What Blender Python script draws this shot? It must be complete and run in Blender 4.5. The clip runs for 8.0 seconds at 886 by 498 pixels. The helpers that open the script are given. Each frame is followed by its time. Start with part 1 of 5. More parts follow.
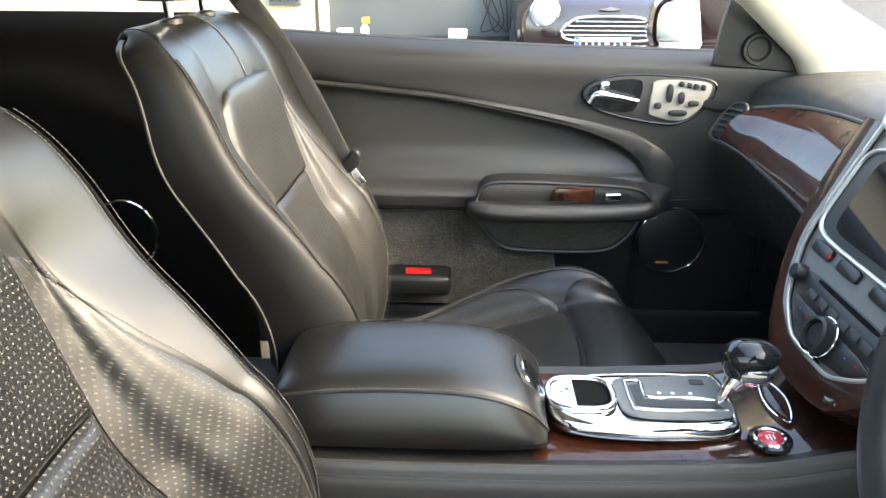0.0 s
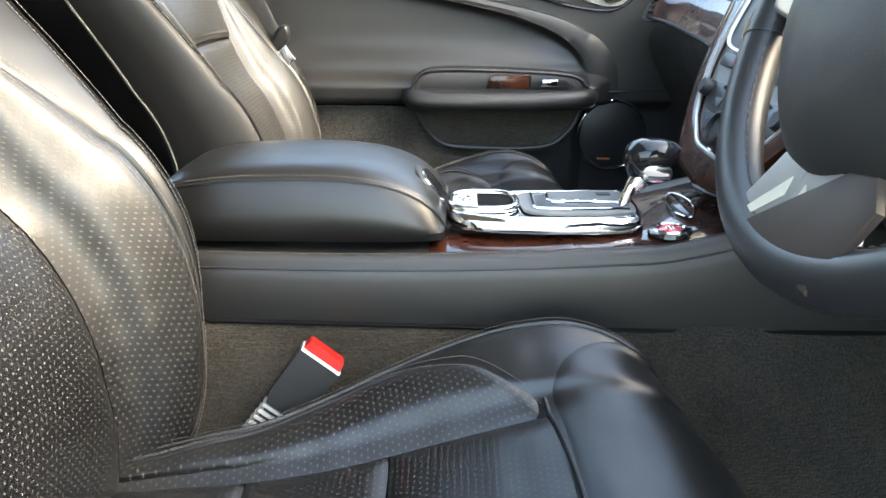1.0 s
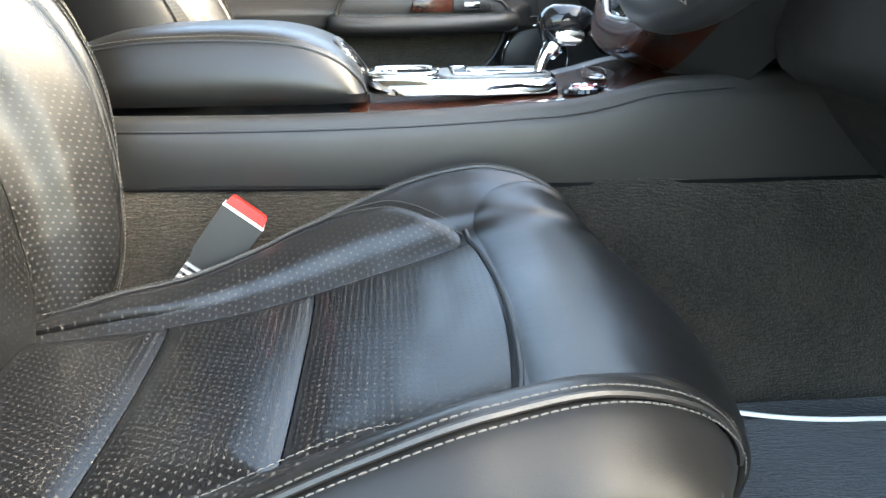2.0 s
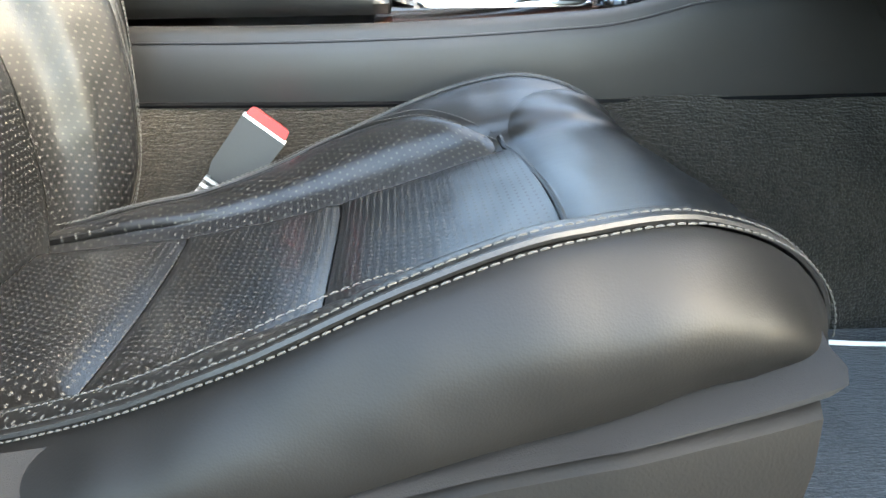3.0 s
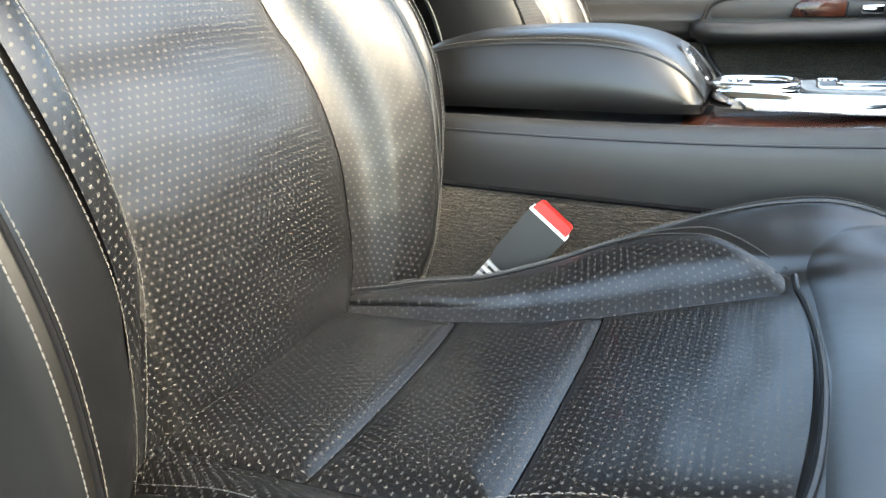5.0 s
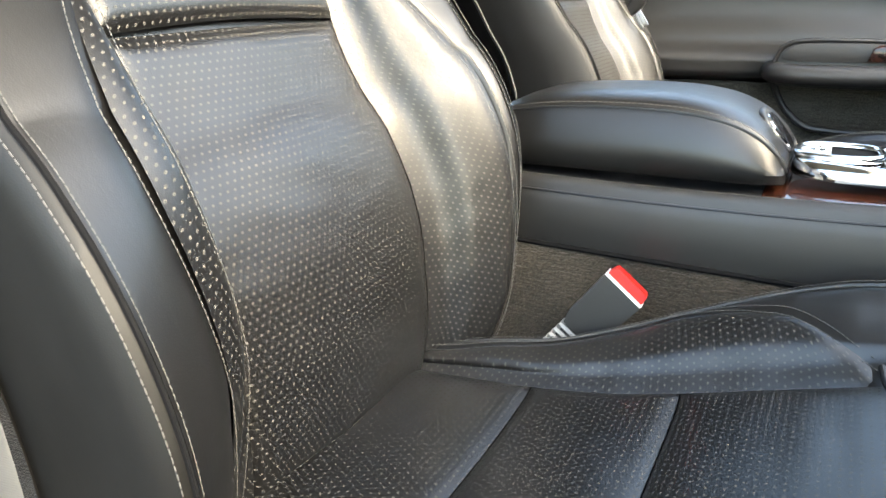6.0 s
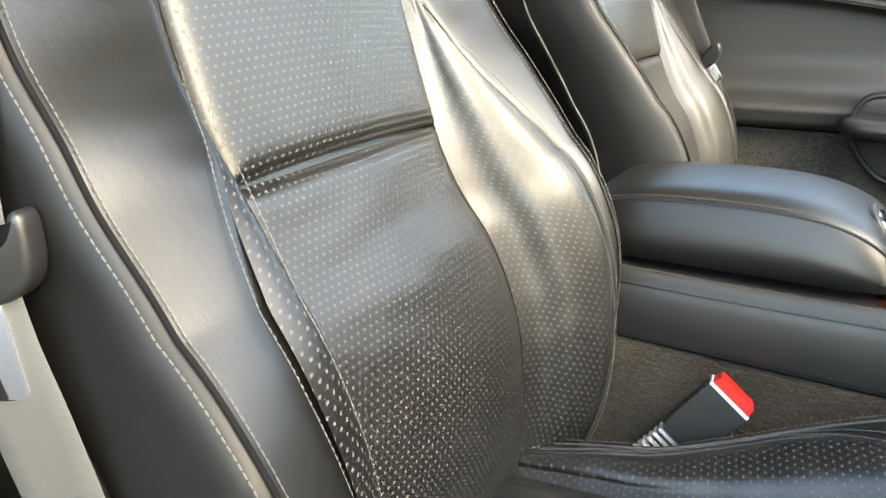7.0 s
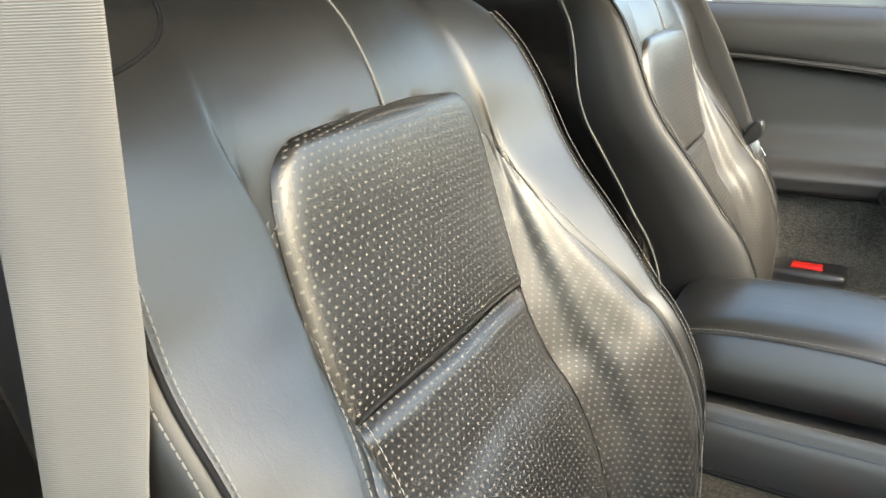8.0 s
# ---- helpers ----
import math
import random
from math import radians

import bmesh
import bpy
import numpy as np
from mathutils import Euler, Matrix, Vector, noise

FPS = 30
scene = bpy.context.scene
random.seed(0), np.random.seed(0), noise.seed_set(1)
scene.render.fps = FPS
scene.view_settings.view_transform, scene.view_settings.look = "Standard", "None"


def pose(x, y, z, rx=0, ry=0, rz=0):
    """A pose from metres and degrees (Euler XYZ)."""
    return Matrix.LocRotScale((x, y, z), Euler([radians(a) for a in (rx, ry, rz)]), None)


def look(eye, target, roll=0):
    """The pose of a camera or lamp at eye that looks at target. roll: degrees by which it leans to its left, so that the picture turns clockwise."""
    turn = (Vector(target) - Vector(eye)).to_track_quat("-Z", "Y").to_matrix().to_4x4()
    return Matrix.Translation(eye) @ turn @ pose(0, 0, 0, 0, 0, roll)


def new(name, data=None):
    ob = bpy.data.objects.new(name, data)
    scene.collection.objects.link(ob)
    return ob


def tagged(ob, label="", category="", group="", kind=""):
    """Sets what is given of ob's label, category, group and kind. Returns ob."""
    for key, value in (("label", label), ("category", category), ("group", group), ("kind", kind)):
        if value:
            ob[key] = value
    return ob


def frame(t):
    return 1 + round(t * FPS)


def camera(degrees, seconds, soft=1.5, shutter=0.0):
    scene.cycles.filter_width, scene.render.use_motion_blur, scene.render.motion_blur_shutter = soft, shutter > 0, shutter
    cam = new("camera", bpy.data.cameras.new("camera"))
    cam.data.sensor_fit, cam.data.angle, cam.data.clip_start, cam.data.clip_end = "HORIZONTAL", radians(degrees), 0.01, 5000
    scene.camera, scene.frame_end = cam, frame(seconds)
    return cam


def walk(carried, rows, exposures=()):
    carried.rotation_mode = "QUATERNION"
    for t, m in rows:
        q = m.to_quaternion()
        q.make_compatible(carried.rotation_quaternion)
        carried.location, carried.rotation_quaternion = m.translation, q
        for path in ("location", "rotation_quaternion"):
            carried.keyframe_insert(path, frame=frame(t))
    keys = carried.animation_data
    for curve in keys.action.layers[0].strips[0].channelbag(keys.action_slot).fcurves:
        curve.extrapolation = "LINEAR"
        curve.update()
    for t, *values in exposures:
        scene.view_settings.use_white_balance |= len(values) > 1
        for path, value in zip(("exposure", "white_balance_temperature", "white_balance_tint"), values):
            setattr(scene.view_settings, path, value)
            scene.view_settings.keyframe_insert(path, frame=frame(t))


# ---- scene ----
cam = camera(63.8, 8.0)
PATH = [
    (0, (0.118, 0.288, 1.098), (0.056, 2.135, 0.333), 0.3),
    (0.5, (0.174, 0.269, 0.993), (0.129, 2.122, 0.24), 0.1),
    (1, (0.22, 0.219, 0.883), (0.186, 2.077, 0.144), 0.1),
    (1.5, (0.238, 0.17, 0.804), (0.254, 2.033, 0.075), -0.2),
    (1.7, (0.245, 0.156, 0.78), (0.308, 2.017, 0.05), -0.3),
    (2.8, (0.207, 0.156, 0.696), (0.411, 1.983, -0.09), -0.4),
    (3, (0.218, 0.164, 0.68), (0.318, 2.004, -0.098), -0.8),
    (3.5, (0.218, 0.175, 0.677), (0.084, 2.014, -0.097), -0.9),
    (4, (0.25, 0.192, 0.69), (-0.193, 1.996, -0.051), -2.0),
    (4.5, (0.272, 0.204, 0.72), (-0.405, 1.941, -0.004), -2.2),
    (5.8, (0.255, 0.198, 0.786), (-0.638, 1.851, 0.099), -1.6),
    (6, (0.242, 0.197, 0.8), (-0.671, 1.838, 0.111), -1.5),
    (6.5, (0.214, 0.201, 0.841), (-0.745, 1.815, 0.152), -1.6),
    (7, (0.163, 0.206, 0.889), (-0.813, 1.808, 0.196), -1.7),
    (7.5, (0.113, 0.217, 0.951), (-0.871, 1.814, 0.255), -1.9),
    (8, (0.061, 0.228, 1.016), (-0.89, 1.84, 0.312), -2.1),
]
walk(cam, [(t, look(eye, target, roll)) for t, eye, target, roll in PATH],
     [(0.0, 3.6, 7500, 4), (1.0, 3.85, 7300, 3), (1.7, 4.25, 7300, 2), (3.0, 4.48, 7300, 1), (4.5, 4.22, 7200, 0), (6.0, 3.85, 7300, 2), (7.0, 3.72, 7350, 1), (8.0, 3.65, 7350, 1)])

# ---------------------------------------------------------------- light
world = bpy.data.worlds.new("world")
scene.world = world
world.use_nodes = True
_n = world.node_tree.nodes
sky = _n.new("ShaderNodeTexSky")
sky.sky_type = "NISHITA"
sky.sun_disc = False
sky.sun_elevation = radians(36)
sky.sun_rotation = radians(105)
sky.dust_density = 2.8
_n["Background"].inputs[1].default_value = 0.15
world.node_tree.links.new(sky.outputs[0], _n["Background"].inputs[0])
sun_data = bpy.data.lights.new("sun", "SUN")
sun_data.energy = 0.12
sun_data.angle = radians(40)
sun_data.color = (1.0, 0.94, 0.86)
sun = new("sun", sun_data)
sun.matrix_world = look((7.5, -1.1, 5.8), (0.0, 0.9, 0.0))


# ---------------------------------------------------------------- materials
def material(name):
    m = bpy.data.materials.new(name)
    m.use_nodes = True
    return m, m.node_tree.nodes, m.node_tree.links, m.node_tree.nodes["Principled BSDF"]


def mixed(nodes, links, fac, a, b):
    mix = nodes.new("ShaderNodeMix")
    mix.data_type = "RGBA"
    for k, v in ((6, a), (7, b)):
        if isinstance(v, tuple):
            mix.inputs[k].default_value = (*v, 1)
        else:
            links.new(v, mix.inputs[k])
    if isinstance(fac, float):
        mix.inputs[0].default_value = fac
    else:
        links.new(fac, mix.inputs[0])
    return mix.outputs[2]


def noise_node(nodes, links, scale, detail=4, coord="Object", stretch=None, rough=0.55):
    tc = nodes.new("ShaderNodeTexCoord")
    n = nodes.new("ShaderNodeTexNoise")
    n.inputs["Scale"].default_value = scale
    n.inputs["Detail"].default_value = detail
    n.inputs["Roughness"].default_value = rough
    src = tc.outputs[coord]
    if stretch:
        mp = nodes.new("ShaderNodeMapping")
        mp.inputs["Scale"].default_value = stretch
        links.new(src, mp.inputs[0])
        src = mp.outputs[0]
    links.new(src, n.inputs["Vector"])
    return n.outputs["Fac"]


def calc(nodes, links, op, a, b=None):
    m = nodes.new("ShaderNodeMath")
    m.operation = op
    for k, v in enumerate((a, b)):
        if v is None:
            continue
        if isinstance(v, (int, float)):
            m.inputs[k].default_value = v
        else:
            links.new(v, m.inputs[k])
    return m.outputs[0]


def span(nodes, links, src, a, b, c, d):
    m = nodes.new("ShaderNodeMapRange")
    for k, v in enumerate((a, b, c, d)):
        m.inputs[k + 1].default_value = v
    links.new(src, m.inputs[0])
    return m.outputs[0]


def bumped(nodes, links, shader, height, strength, distance):
    b = nodes.new("ShaderNodeBump")
    b.inputs["Strength"].default_value = strength
    b.inputs["Distance"].default_value = distance
    links.new(height, b.inputs["Height"])
    links.new(b.outputs[0], shader.inputs["Normal"])
    return b


def plain(name, col, rough=0.5, metal=0.0, vary=0.12, scale=30.0, grain=400.0, bump=0.15, dist=0.0005, coat=0.0, spec=0.5):
    """A paint, plastic or metal with two scales of unevenness."""
    m, n, l, p = material(name)
    big = noise_node(n, l, scale)
    lo, hi = tuple(c * (1 - vary) for c in col), tuple(min(1, c * (1 + vary)) for c in col)
    l.new(mixed(n, l, big, lo, hi), p.inputs["Base Color"])
    p.inputs["Metallic"].default_value = metal
    l.new(span(n, l, big, 0.3, 0.7, rough * 0.88, min(1, rough * 1.12)), p.inputs["Roughness"])
    p.inputs["Coat Weight"].default_value = coat
    p.inputs["Coat Roughness"].default_value = 0.04
    p.inputs["Specular IOR Level"].default_value = spec
    if bump:
        bumped(n, l, p, noise_node(n, l, grain, 2), bump, dist)
    return m


def leather(name, col, rough=0.42, perforated=False, creases=0.5, pitch=0.0066, gloss=0.6):
    """Hide with a fine pebble grain, soft creases and, where asked, punched holes in staggered rows over the UV map in metres."""
    m, n, l, p = material(name)
    tc = n.new("ShaderNodeTexCoord")
    cells = n.new("ShaderNodeTexVoronoi")
    cells.inputs["Scale"].default_value = 1000
    l.new(tc.outputs["Object"], cells.inputs["Vector"])
    wear = noise_node(n, l, 9, 5)
    fold = noise_node(n, l, 26, 3, stretch=(1.0, 1.7, 0.8))
    lo, hi = tuple(c * 0.8 for c in col), tuple(c * 1.25 for c in col)
    colour = mixed(n, l, wear, lo, hi)
    roughness = span(n, l, wear, 0.3, 0.7, rough * 0.86, rough * 1.15)
    h = calc(n, l, "ADD", calc(n, l, "MULTIPLY", cells.outputs["Distance"], 0.35), calc(n, l, "MULTIPLY", fold, 6.0 * creases))
    lines = noise_node(n, l, 38, 2, stretch=(0.9, 1.8, 0.7))
    thin = span(n, l, calc(n, l, "ABSOLUTE", calc(n, l, "SUBTRACT", lines, 0.5)), 0.0, 0.022, 1.0, 0.0)
    where = span(n, l, noise_node(n, l, 7, 2), 0.48, 0.62, 0.0, 1.0)
    h = calc(n, l, "SUBTRACT", h, calc(n, l, "MULTIPLY", calc(n, l, "MULTIPLY", thin, where), 0.45 * creases))
    p.inputs["Specular IOR Level"].default_value = gloss
    if perforated:
        sep = n.new("ShaderNodeSeparateXYZ")
        l.new(tc.outputs["UV"], sep.inputs[0])
        u = calc(n, l, "DIVIDE", sep.outputs[0], pitch)
        v = calc(n, l, "DIVIDE", sep.outputs[1], pitch * 0.86)
        row = calc(n, l, "MULTIPLY", calc(n, l, "MODULO", calc(n, l, "FLOOR", calc(n, l, "ADD", v, 400.0)), 2.0), 0.5)
        fu = calc(n, l, "SUBTRACT", calc(n, l, "FRACT", calc(n, l, "ADD", u, row)), 0.5)
        fv = calc(n, l, "SUBTRACT", calc(n, l, "FRACT", v), 0.5)
        r = calc(n, l, "SQRT", calc(n, l, "ADD", calc(n, l, "MULTIPLY", fu, fu), calc(n, l, "MULTIPLY", fv, fv)))
        hole = span(n, l, r, 0.145, 0.20, 1.0, 0.0)
        colour = mixed(n, l, hole, colour, (0.084, 0.080, 0.073))
        roughness = calc(n, l, "MAXIMUM", roughness, calc(n, l, "MULTIPLY", hole, 0.95))
        spec = calc(n, l, "SUBTRACT", gloss, calc(n, l, "MULTIPLY", hole, gloss - 0.05))
        l.new(spec, p.inputs["Specular IOR Level"])
        h = calc(n, l, "SUBTRACT", h, calc(n, l, "MULTIPLY", hole, 0.25))
    l.new(colour, p.inputs["Base Color"])
    l.new(roughness, p.inputs["Roughness"])
    bumped(n, l, p, h, 0.22, 0.0005)
    return m


def burl(name):
    m, n, l, p = material(name)
    warp = noise_node(n, l, 22, 6, stretch=(1.0, 1.3, 1.0), rough=0.7)
    fine = noise_node(n, l, 120, 4)
    knots = noise_node(n, l, 45, 2)
    f = calc(n, l, "ADD", calc(n, l, "MULTIPLY", warp, 0.7), calc(n, l, "MULTIPLY", fine, 0.3))
    a = mixed(n, l, span(n, l, f, 0.35, 0.65, 0, 1), (0.003, 0.0013, 0.0009), (0.042, 0.0095, 0.0032))
    l.new(mixed(n, l, span(n, l, knots, 0.6, 0.72, 0, 1), a, (0.03, 0.009, 0.005)), p.inputs["Base Color"])
    p.inputs["Roughness"].default_value = 0.5
    p.inputs["Specular IOR Level"].default_value = 0.1
    p.inputs["Coat Weight"].default_value = 0.9
    p.inputs["Coat Roughness"].default_value = 0.03
    return m


def carpet(name, a, b):
    m, n, l, p = material(name)
    big = noise_node(n, l, 14, 4)
    pile = noise_node(n, l, 420, 3)
    rows = noise_node(n, l, 90, 3, stretch=(1.0, 5.0, 5.0))
    f = calc(n, l, "ADD", calc(n, l, "MULTIPLY", big, 0.5), calc(n, l, "MULTIPLY", rows, 0.5))
    f = calc(n, l, "MULTIPLY", f, span(n, l, pile, 0.3, 0.7, 0.6, 1.4))
    l.new(mixed(n, l, span(n, l, f, 0.3, 0.7, 0, 1), a, b), p.inputs["Base Color"])
    p.inputs["Roughness"].default_value = 1.0
    p.inputs["Specular IOR Level"].default_value = 0.1
    p.inputs["Sheen Weight"].default_value = 0.3
    bumped(n, l, p, calc(n, l, "ADD", pile, calc(n, l, "MULTIPLY", rows, 1.5)), 0.8, 0.002)
    return m


def webbing(name, col):
    """Woven belt: cross ribs along the UV length, bolder edges."""
    m, n, l, p = material(name)
    tc = n.new("ShaderNodeTexCoord")
    w = n.new("ShaderNodeTexWave")
    w.bands_direction = "Y"
    w.inputs["Scale"].default_value = 330
    w.inputs["Distortion"].default_value = 1.2
    w.inputs["Detail"].default_value = 2
    l.new(tc.outputs["UV"], w.inputs["Vector"])
    big = noise_node(n, l, 20, 4)
    c = mixed(n, l, big, tuple(v * 0.82 for v in col), tuple(v * 1.12 for v in col))
    l.new(mixed(n, l, calc(n, l, "MULTIPLY", w.outputs["Fac"], 0.35), c, tuple(v * 0.6 for v in col)), p.inputs["Base Color"])
    p.inputs["Roughness"].default_value = 0.62
    bumped(n, l, p, w.outputs["Fac"], 0.35, 0.0004)
    return m


LEATHER = leather("charcoal leather", (0.0045, 0.0043, 0.0041), 0.37)
PERF = leather("perforated charcoal leather", (0.0045, 0.0043, 0.0041), 0.37, True, 0.4)
LEATHER_FIRM = leather("firm charcoal leather", (0.009, 0.0086, 0.0084), 0.46, False, 0.15)
FLANK = leather("matt charcoal vinyl", (0.0045, 0.0043, 0.0041), 0.50, False, 0.15, gloss=0.36)
TRIM = plain("soft-touch charcoal trim", (0.016, 0.0155, 0.0155), 0.46, bump=0.25, grain=900)
DASH = plain("charcoal dash skin", (0.024, 0.023, 0.022), 0.55, bump=0.3, grain=800)
BLACK = plain("black plastic", (0.008, 0.008, 0.0085), 0.38)
GLOSS = plain("glossy black plastic", (0.008, 0.008, 0.009), 0.08, bump=0)
RUBBER = plain("black rubber", (0.016, 0.016, 0.016), 0.7)
CHROME = plain("chrome", (0.82, 0.83, 0.85), 0.06, 1.0, 0.03, bump=0)
SILVER = plain("satin silver paint", (0.55, 0.54, 0.51), 0.32, 0.75, 0.05)
SWITCH_SILVER = plain("warm satin silver", (0.27, 0.26, 0.23), 0.5, 0.25, 0.06)
ALLOY = plain("pale satin alloy", (0.34, 0.33, 0.31), 0.42, 0.4, 0.06)
WOOD = burl("burr walnut")
CARPET = carpet("dark brown-grey carpet", (0.007, 0.006, 0.0045), (0.030, 0.025, 0.019))
CARPET_BLACK = carpet("black carpet", (0.012, 0.0125, 0.0135), (0.042, 0.044, 0.046))
MAT = carpet("blue-grey floor mat", (0.016, 0.018, 0.020), (0.055, 0.060, 0.066))
# near-black for seams and gaps, and for the shade behind the seats
DARK_MATT = plain("near-black matt trim", (0.0045, 0.0045, 0.005), 0.9, bump=0.5, grain=600, spec=0.1)
CARPET_DOOR = carpet("grey door carpet", (0.030, 0.027, 0.022), (0.10, 0.090, 0.073))
FUZZ = plain("grey flocked trim", (0.015, 0.015, 0.0155), 0.9, vary=0.2, grain=1500, bump=0.4, spec=0.2)
WEB = webbing("grey belt webbing", (0.058, 0.057, 0.055))
WEB_DARK = webbing("charcoal belt webbing", (0.045, 0.043, 0.042))
THREAD = plain("grey thread", (0.066, 0.063, 0.058), 0.7, bump=0)
THREAD_DARK = plain("charcoal thread", (0.06, 0.058, 0.054), 0.7, bump=0)
PIPING = plain("pale grey piping", (0.06, 0.06, 0.058), 0.5, bump=0)
CREAM = plain("cream headlining", (0.62, 0.58, 0.47), 0.85, bump=0.4, grain=700)
RED = plain("red plastic", (0.42, 0.010, 0.008), 0.35, bump=0)
WHITE = plain("white plastic", (0.75, 0.75, 0.73), 0.4, bump=0)
ASPHALT = plain("asphalt", (0.05, 0.05, 0.049), 0.9, scale=3, grain=150, bump=0.6, dist=0.004)
RENDER_GREY = plain("weathered grey painted wall", (0.10, 0.108, 0.108), 0.8, vary=0.25, scale=1.6, grain=40, bump=0.3, dist=0.003)
BEIGE = plain("beige rendered wall", (0.42, 0.36, 0.26), 0.85, vary=0.2, scale=2.5, grain=60, bump=0.4, dist=0.004)
PAINT = plain("dark maroon car paint", (0.016, 0.0055, 0.0065), 0.22, vary=0.05, bump=0, coat=1.0)
GLASS_DARK = plain("dark glass", (0.01, 0.012, 0.014), 0.03, bump=0)
LAMP = plain("clear headlamp glass", (0.55, 0.56, 0.58), 0.12, 0.4, bump=0, coat=1.0)
ORANGE = plain("orange plastic", (0.75, 0.30, 0.04), 0.4, bump=0)
BLUE = plain("blue plastic", (0.02, 0.09, 0.45), 0.4, bump=0)
PLATE = plain("white number plate", (0.78, 0.78, 0.76), 0.35, bump=0)


# ---------------------------------------------------------------- mesh tools
def empty(name, place=(0, 0, 0), label="", category="", group="", kind=""):
    ob = new(name)
    ob.location = place
    return tagged(ob, label, category, group, kind)


def part(name, data, mat, parent=None, label="", smooth=True):
    """Links a bmesh or a mesh as one object under a thing or under a part; its vertices are given in world places."""
    if isinstance(data, bmesh.types.BMesh):
        me = bpy.data.meshes.new(name)
        bmesh.ops.recalc_face_normals(data, faces=data.faces)
        data.to_mesh(me)
        data.free()
    else:
        me = data
    for m in (mat if isinstance(mat, (list, tuple)) else [mat]):
        me.materials.append(m)
    if smooth:
        me.polygons.foreach_set("use_smooth", [True] * len(me.polygons))
        me.set_sharp_from_angle(angle=radians(38))
    ob = new(name, me)
    if parent:
        ob.parent = parent
        base = Vector((0, 0, 0))
        up = parent
        while up:
            base += up.location
            up = up.parent
        me.transform(Matrix.Translation(-base))
    if label:
        ob["label"] = label
    return ob


def mesh_of(name, verts, faces, uv=None):
    me = bpy.data.meshes.new(name)
    me.from_pydata([tuple(map(float, v)) for v in verts], [], faces)
    if uv is not None:
        lay = me.uv_layers.new(name="uv")
        idx = np.empty(len(me.loops), dtype=np.int32)
        me.loops.foreach_get("vertex_index", idx)
        lay.data.foreach_set("uv", np.asarray(uv, dtype=np.float32)[idx].ravel())
    return me


def grid_faces(na, nb, wrap=False, flip=False):
    out = []
    for i in range(na if wrap else na - 1):
        for j in range(nb - 1):
            k = (i + 1) % na
            f = (i * nb + j, k * nb + j, k * nb + j + 1, i * nb + j + 1)
            out.append(f[::-1] if flip else f)
    return out


def smooth_curve(pts, n, closed=False):
    """Catmull-Rom through the points, n places at even parameter."""
    p = np.asarray(pts, float)
    m = len(p)
    ts = np.linspace(0, m if closed else m - 1, n, endpoint=not closed)
    out = []
    for t in ts:
        i = min(int(t), m - 1 if closed else m - 2)
        u = t - i
        if closed:
            a, b, c, d = p[(i - 1) % m], p[i % m], p[(i + 1) % m], p[(i + 2) % m]
        else:
            b, c = p[i], p[i + 1]
            a = p[i - 1] if i else 2 * b - c
            d = p[i + 2] if i + 2 < m else 2 * c - b
        out.append(0.5 * ((2 * b) + (c - a) * u + (2 * a - 5 * b + 4 * c - d) * u * u + (3 * b - a - 3 * c + d) * u ** 3))
    return np.array(out)


def table(keys, x):
    """Smooth lookup in a table of (x, value)."""
    k = np.asarray(keys, float)
    x = np.clip(np.asarray(x, float), k[0, 0], k[-1, 0])
    i = np.clip(np.searchsorted(k[:, 0], x, side="right") - 1, 0, len(k) - 2)
    x0, x1, y0, y1 = k[i, 0], k[i + 1, 0], k[i, 1], k[i + 1, 1]
    s = np.gradient(k[:, 1], k[:, 0])
    h = x1 - x0
    u = (x - x0) / h
    return ((1 + 2 * u) * (1 - u) ** 2 * y0 + u * (1 - u) ** 2 * h * s[i] + u * u * (3 - 2 * u) * y1 + u * u * (u - 1) * h * s[i + 1])


def sweep(path, radius, sides=8, closed=False, flat=1.0, up=None, name="tube"):
    """A tube along a path; radius may be one number or one for each place."""
    p = np.asarray(path, float)
    n = len(p)
    r = np.broadcast_to(np.asarray(radius, float), (n,))
    tan = np.roll(p, -1, 0) - np.roll(p, 1, 0) if closed else np.gradient(p, axis=0)
    tan /= np.linalg.norm(tan, axis=1)[:, None] + 1e-12
    ref = np.array(up if up is not None else ((0, 0, 1) if abs(tan[0, 2]) < 0.9 else (1, 0, 0)), float)
    verts = []
    for i in range(n):
        a = ref - tan[i] * np.dot(ref, tan[i])
        a /= np.linalg.norm(a) + 1e-12
        if up is None:
            ref = a
        b = np.cross(tan[i], a)
        for k in range(sides):
            th = 2 * math.pi * k / sides
            verts.append(p[i] + r[i] * (math.cos(th) * b + flat * math.sin(th) * a))
    faces = []
    for i in range(n if closed else n - 1):
        j = (i + 1) % n
        for k in range(sides):
            m = (k + 1) % sides
            faces.append((i * sides + k, j * sides + k, j * sides + m, i * sides + m))
    if not closed:
        faces.append(tuple(range(sides)))
        faces.append(tuple((n - 1) * sides + k for k in reversed(range(sides))))
    bm = bmesh.new()
    vs = [bm.verts.new(tuple(v)) for v in verts]
    for f in faces:
        bm.faces.new([vs[k] for k in f])
    return bm


def loft(rings, caps=True, closed=True):
    """A skin over rings of equal count."""
    bm = bmesh.new()
    rows = [[bm.verts.new(tuple(map(float, v))) for v in ring] for ring in rings]
    m = len(rows[0])
    for a, b in zip(rows, rows[1:]):
        for k in range(m if closed else m - 1):
            j = (k + 1) % m
            bm.faces.new((a[k], a[j], b[j], b[k]))
    if caps and closed:
        bm.faces.new(rows[0][::-1])
        bm.faces.new(rows[-1])
    return bm


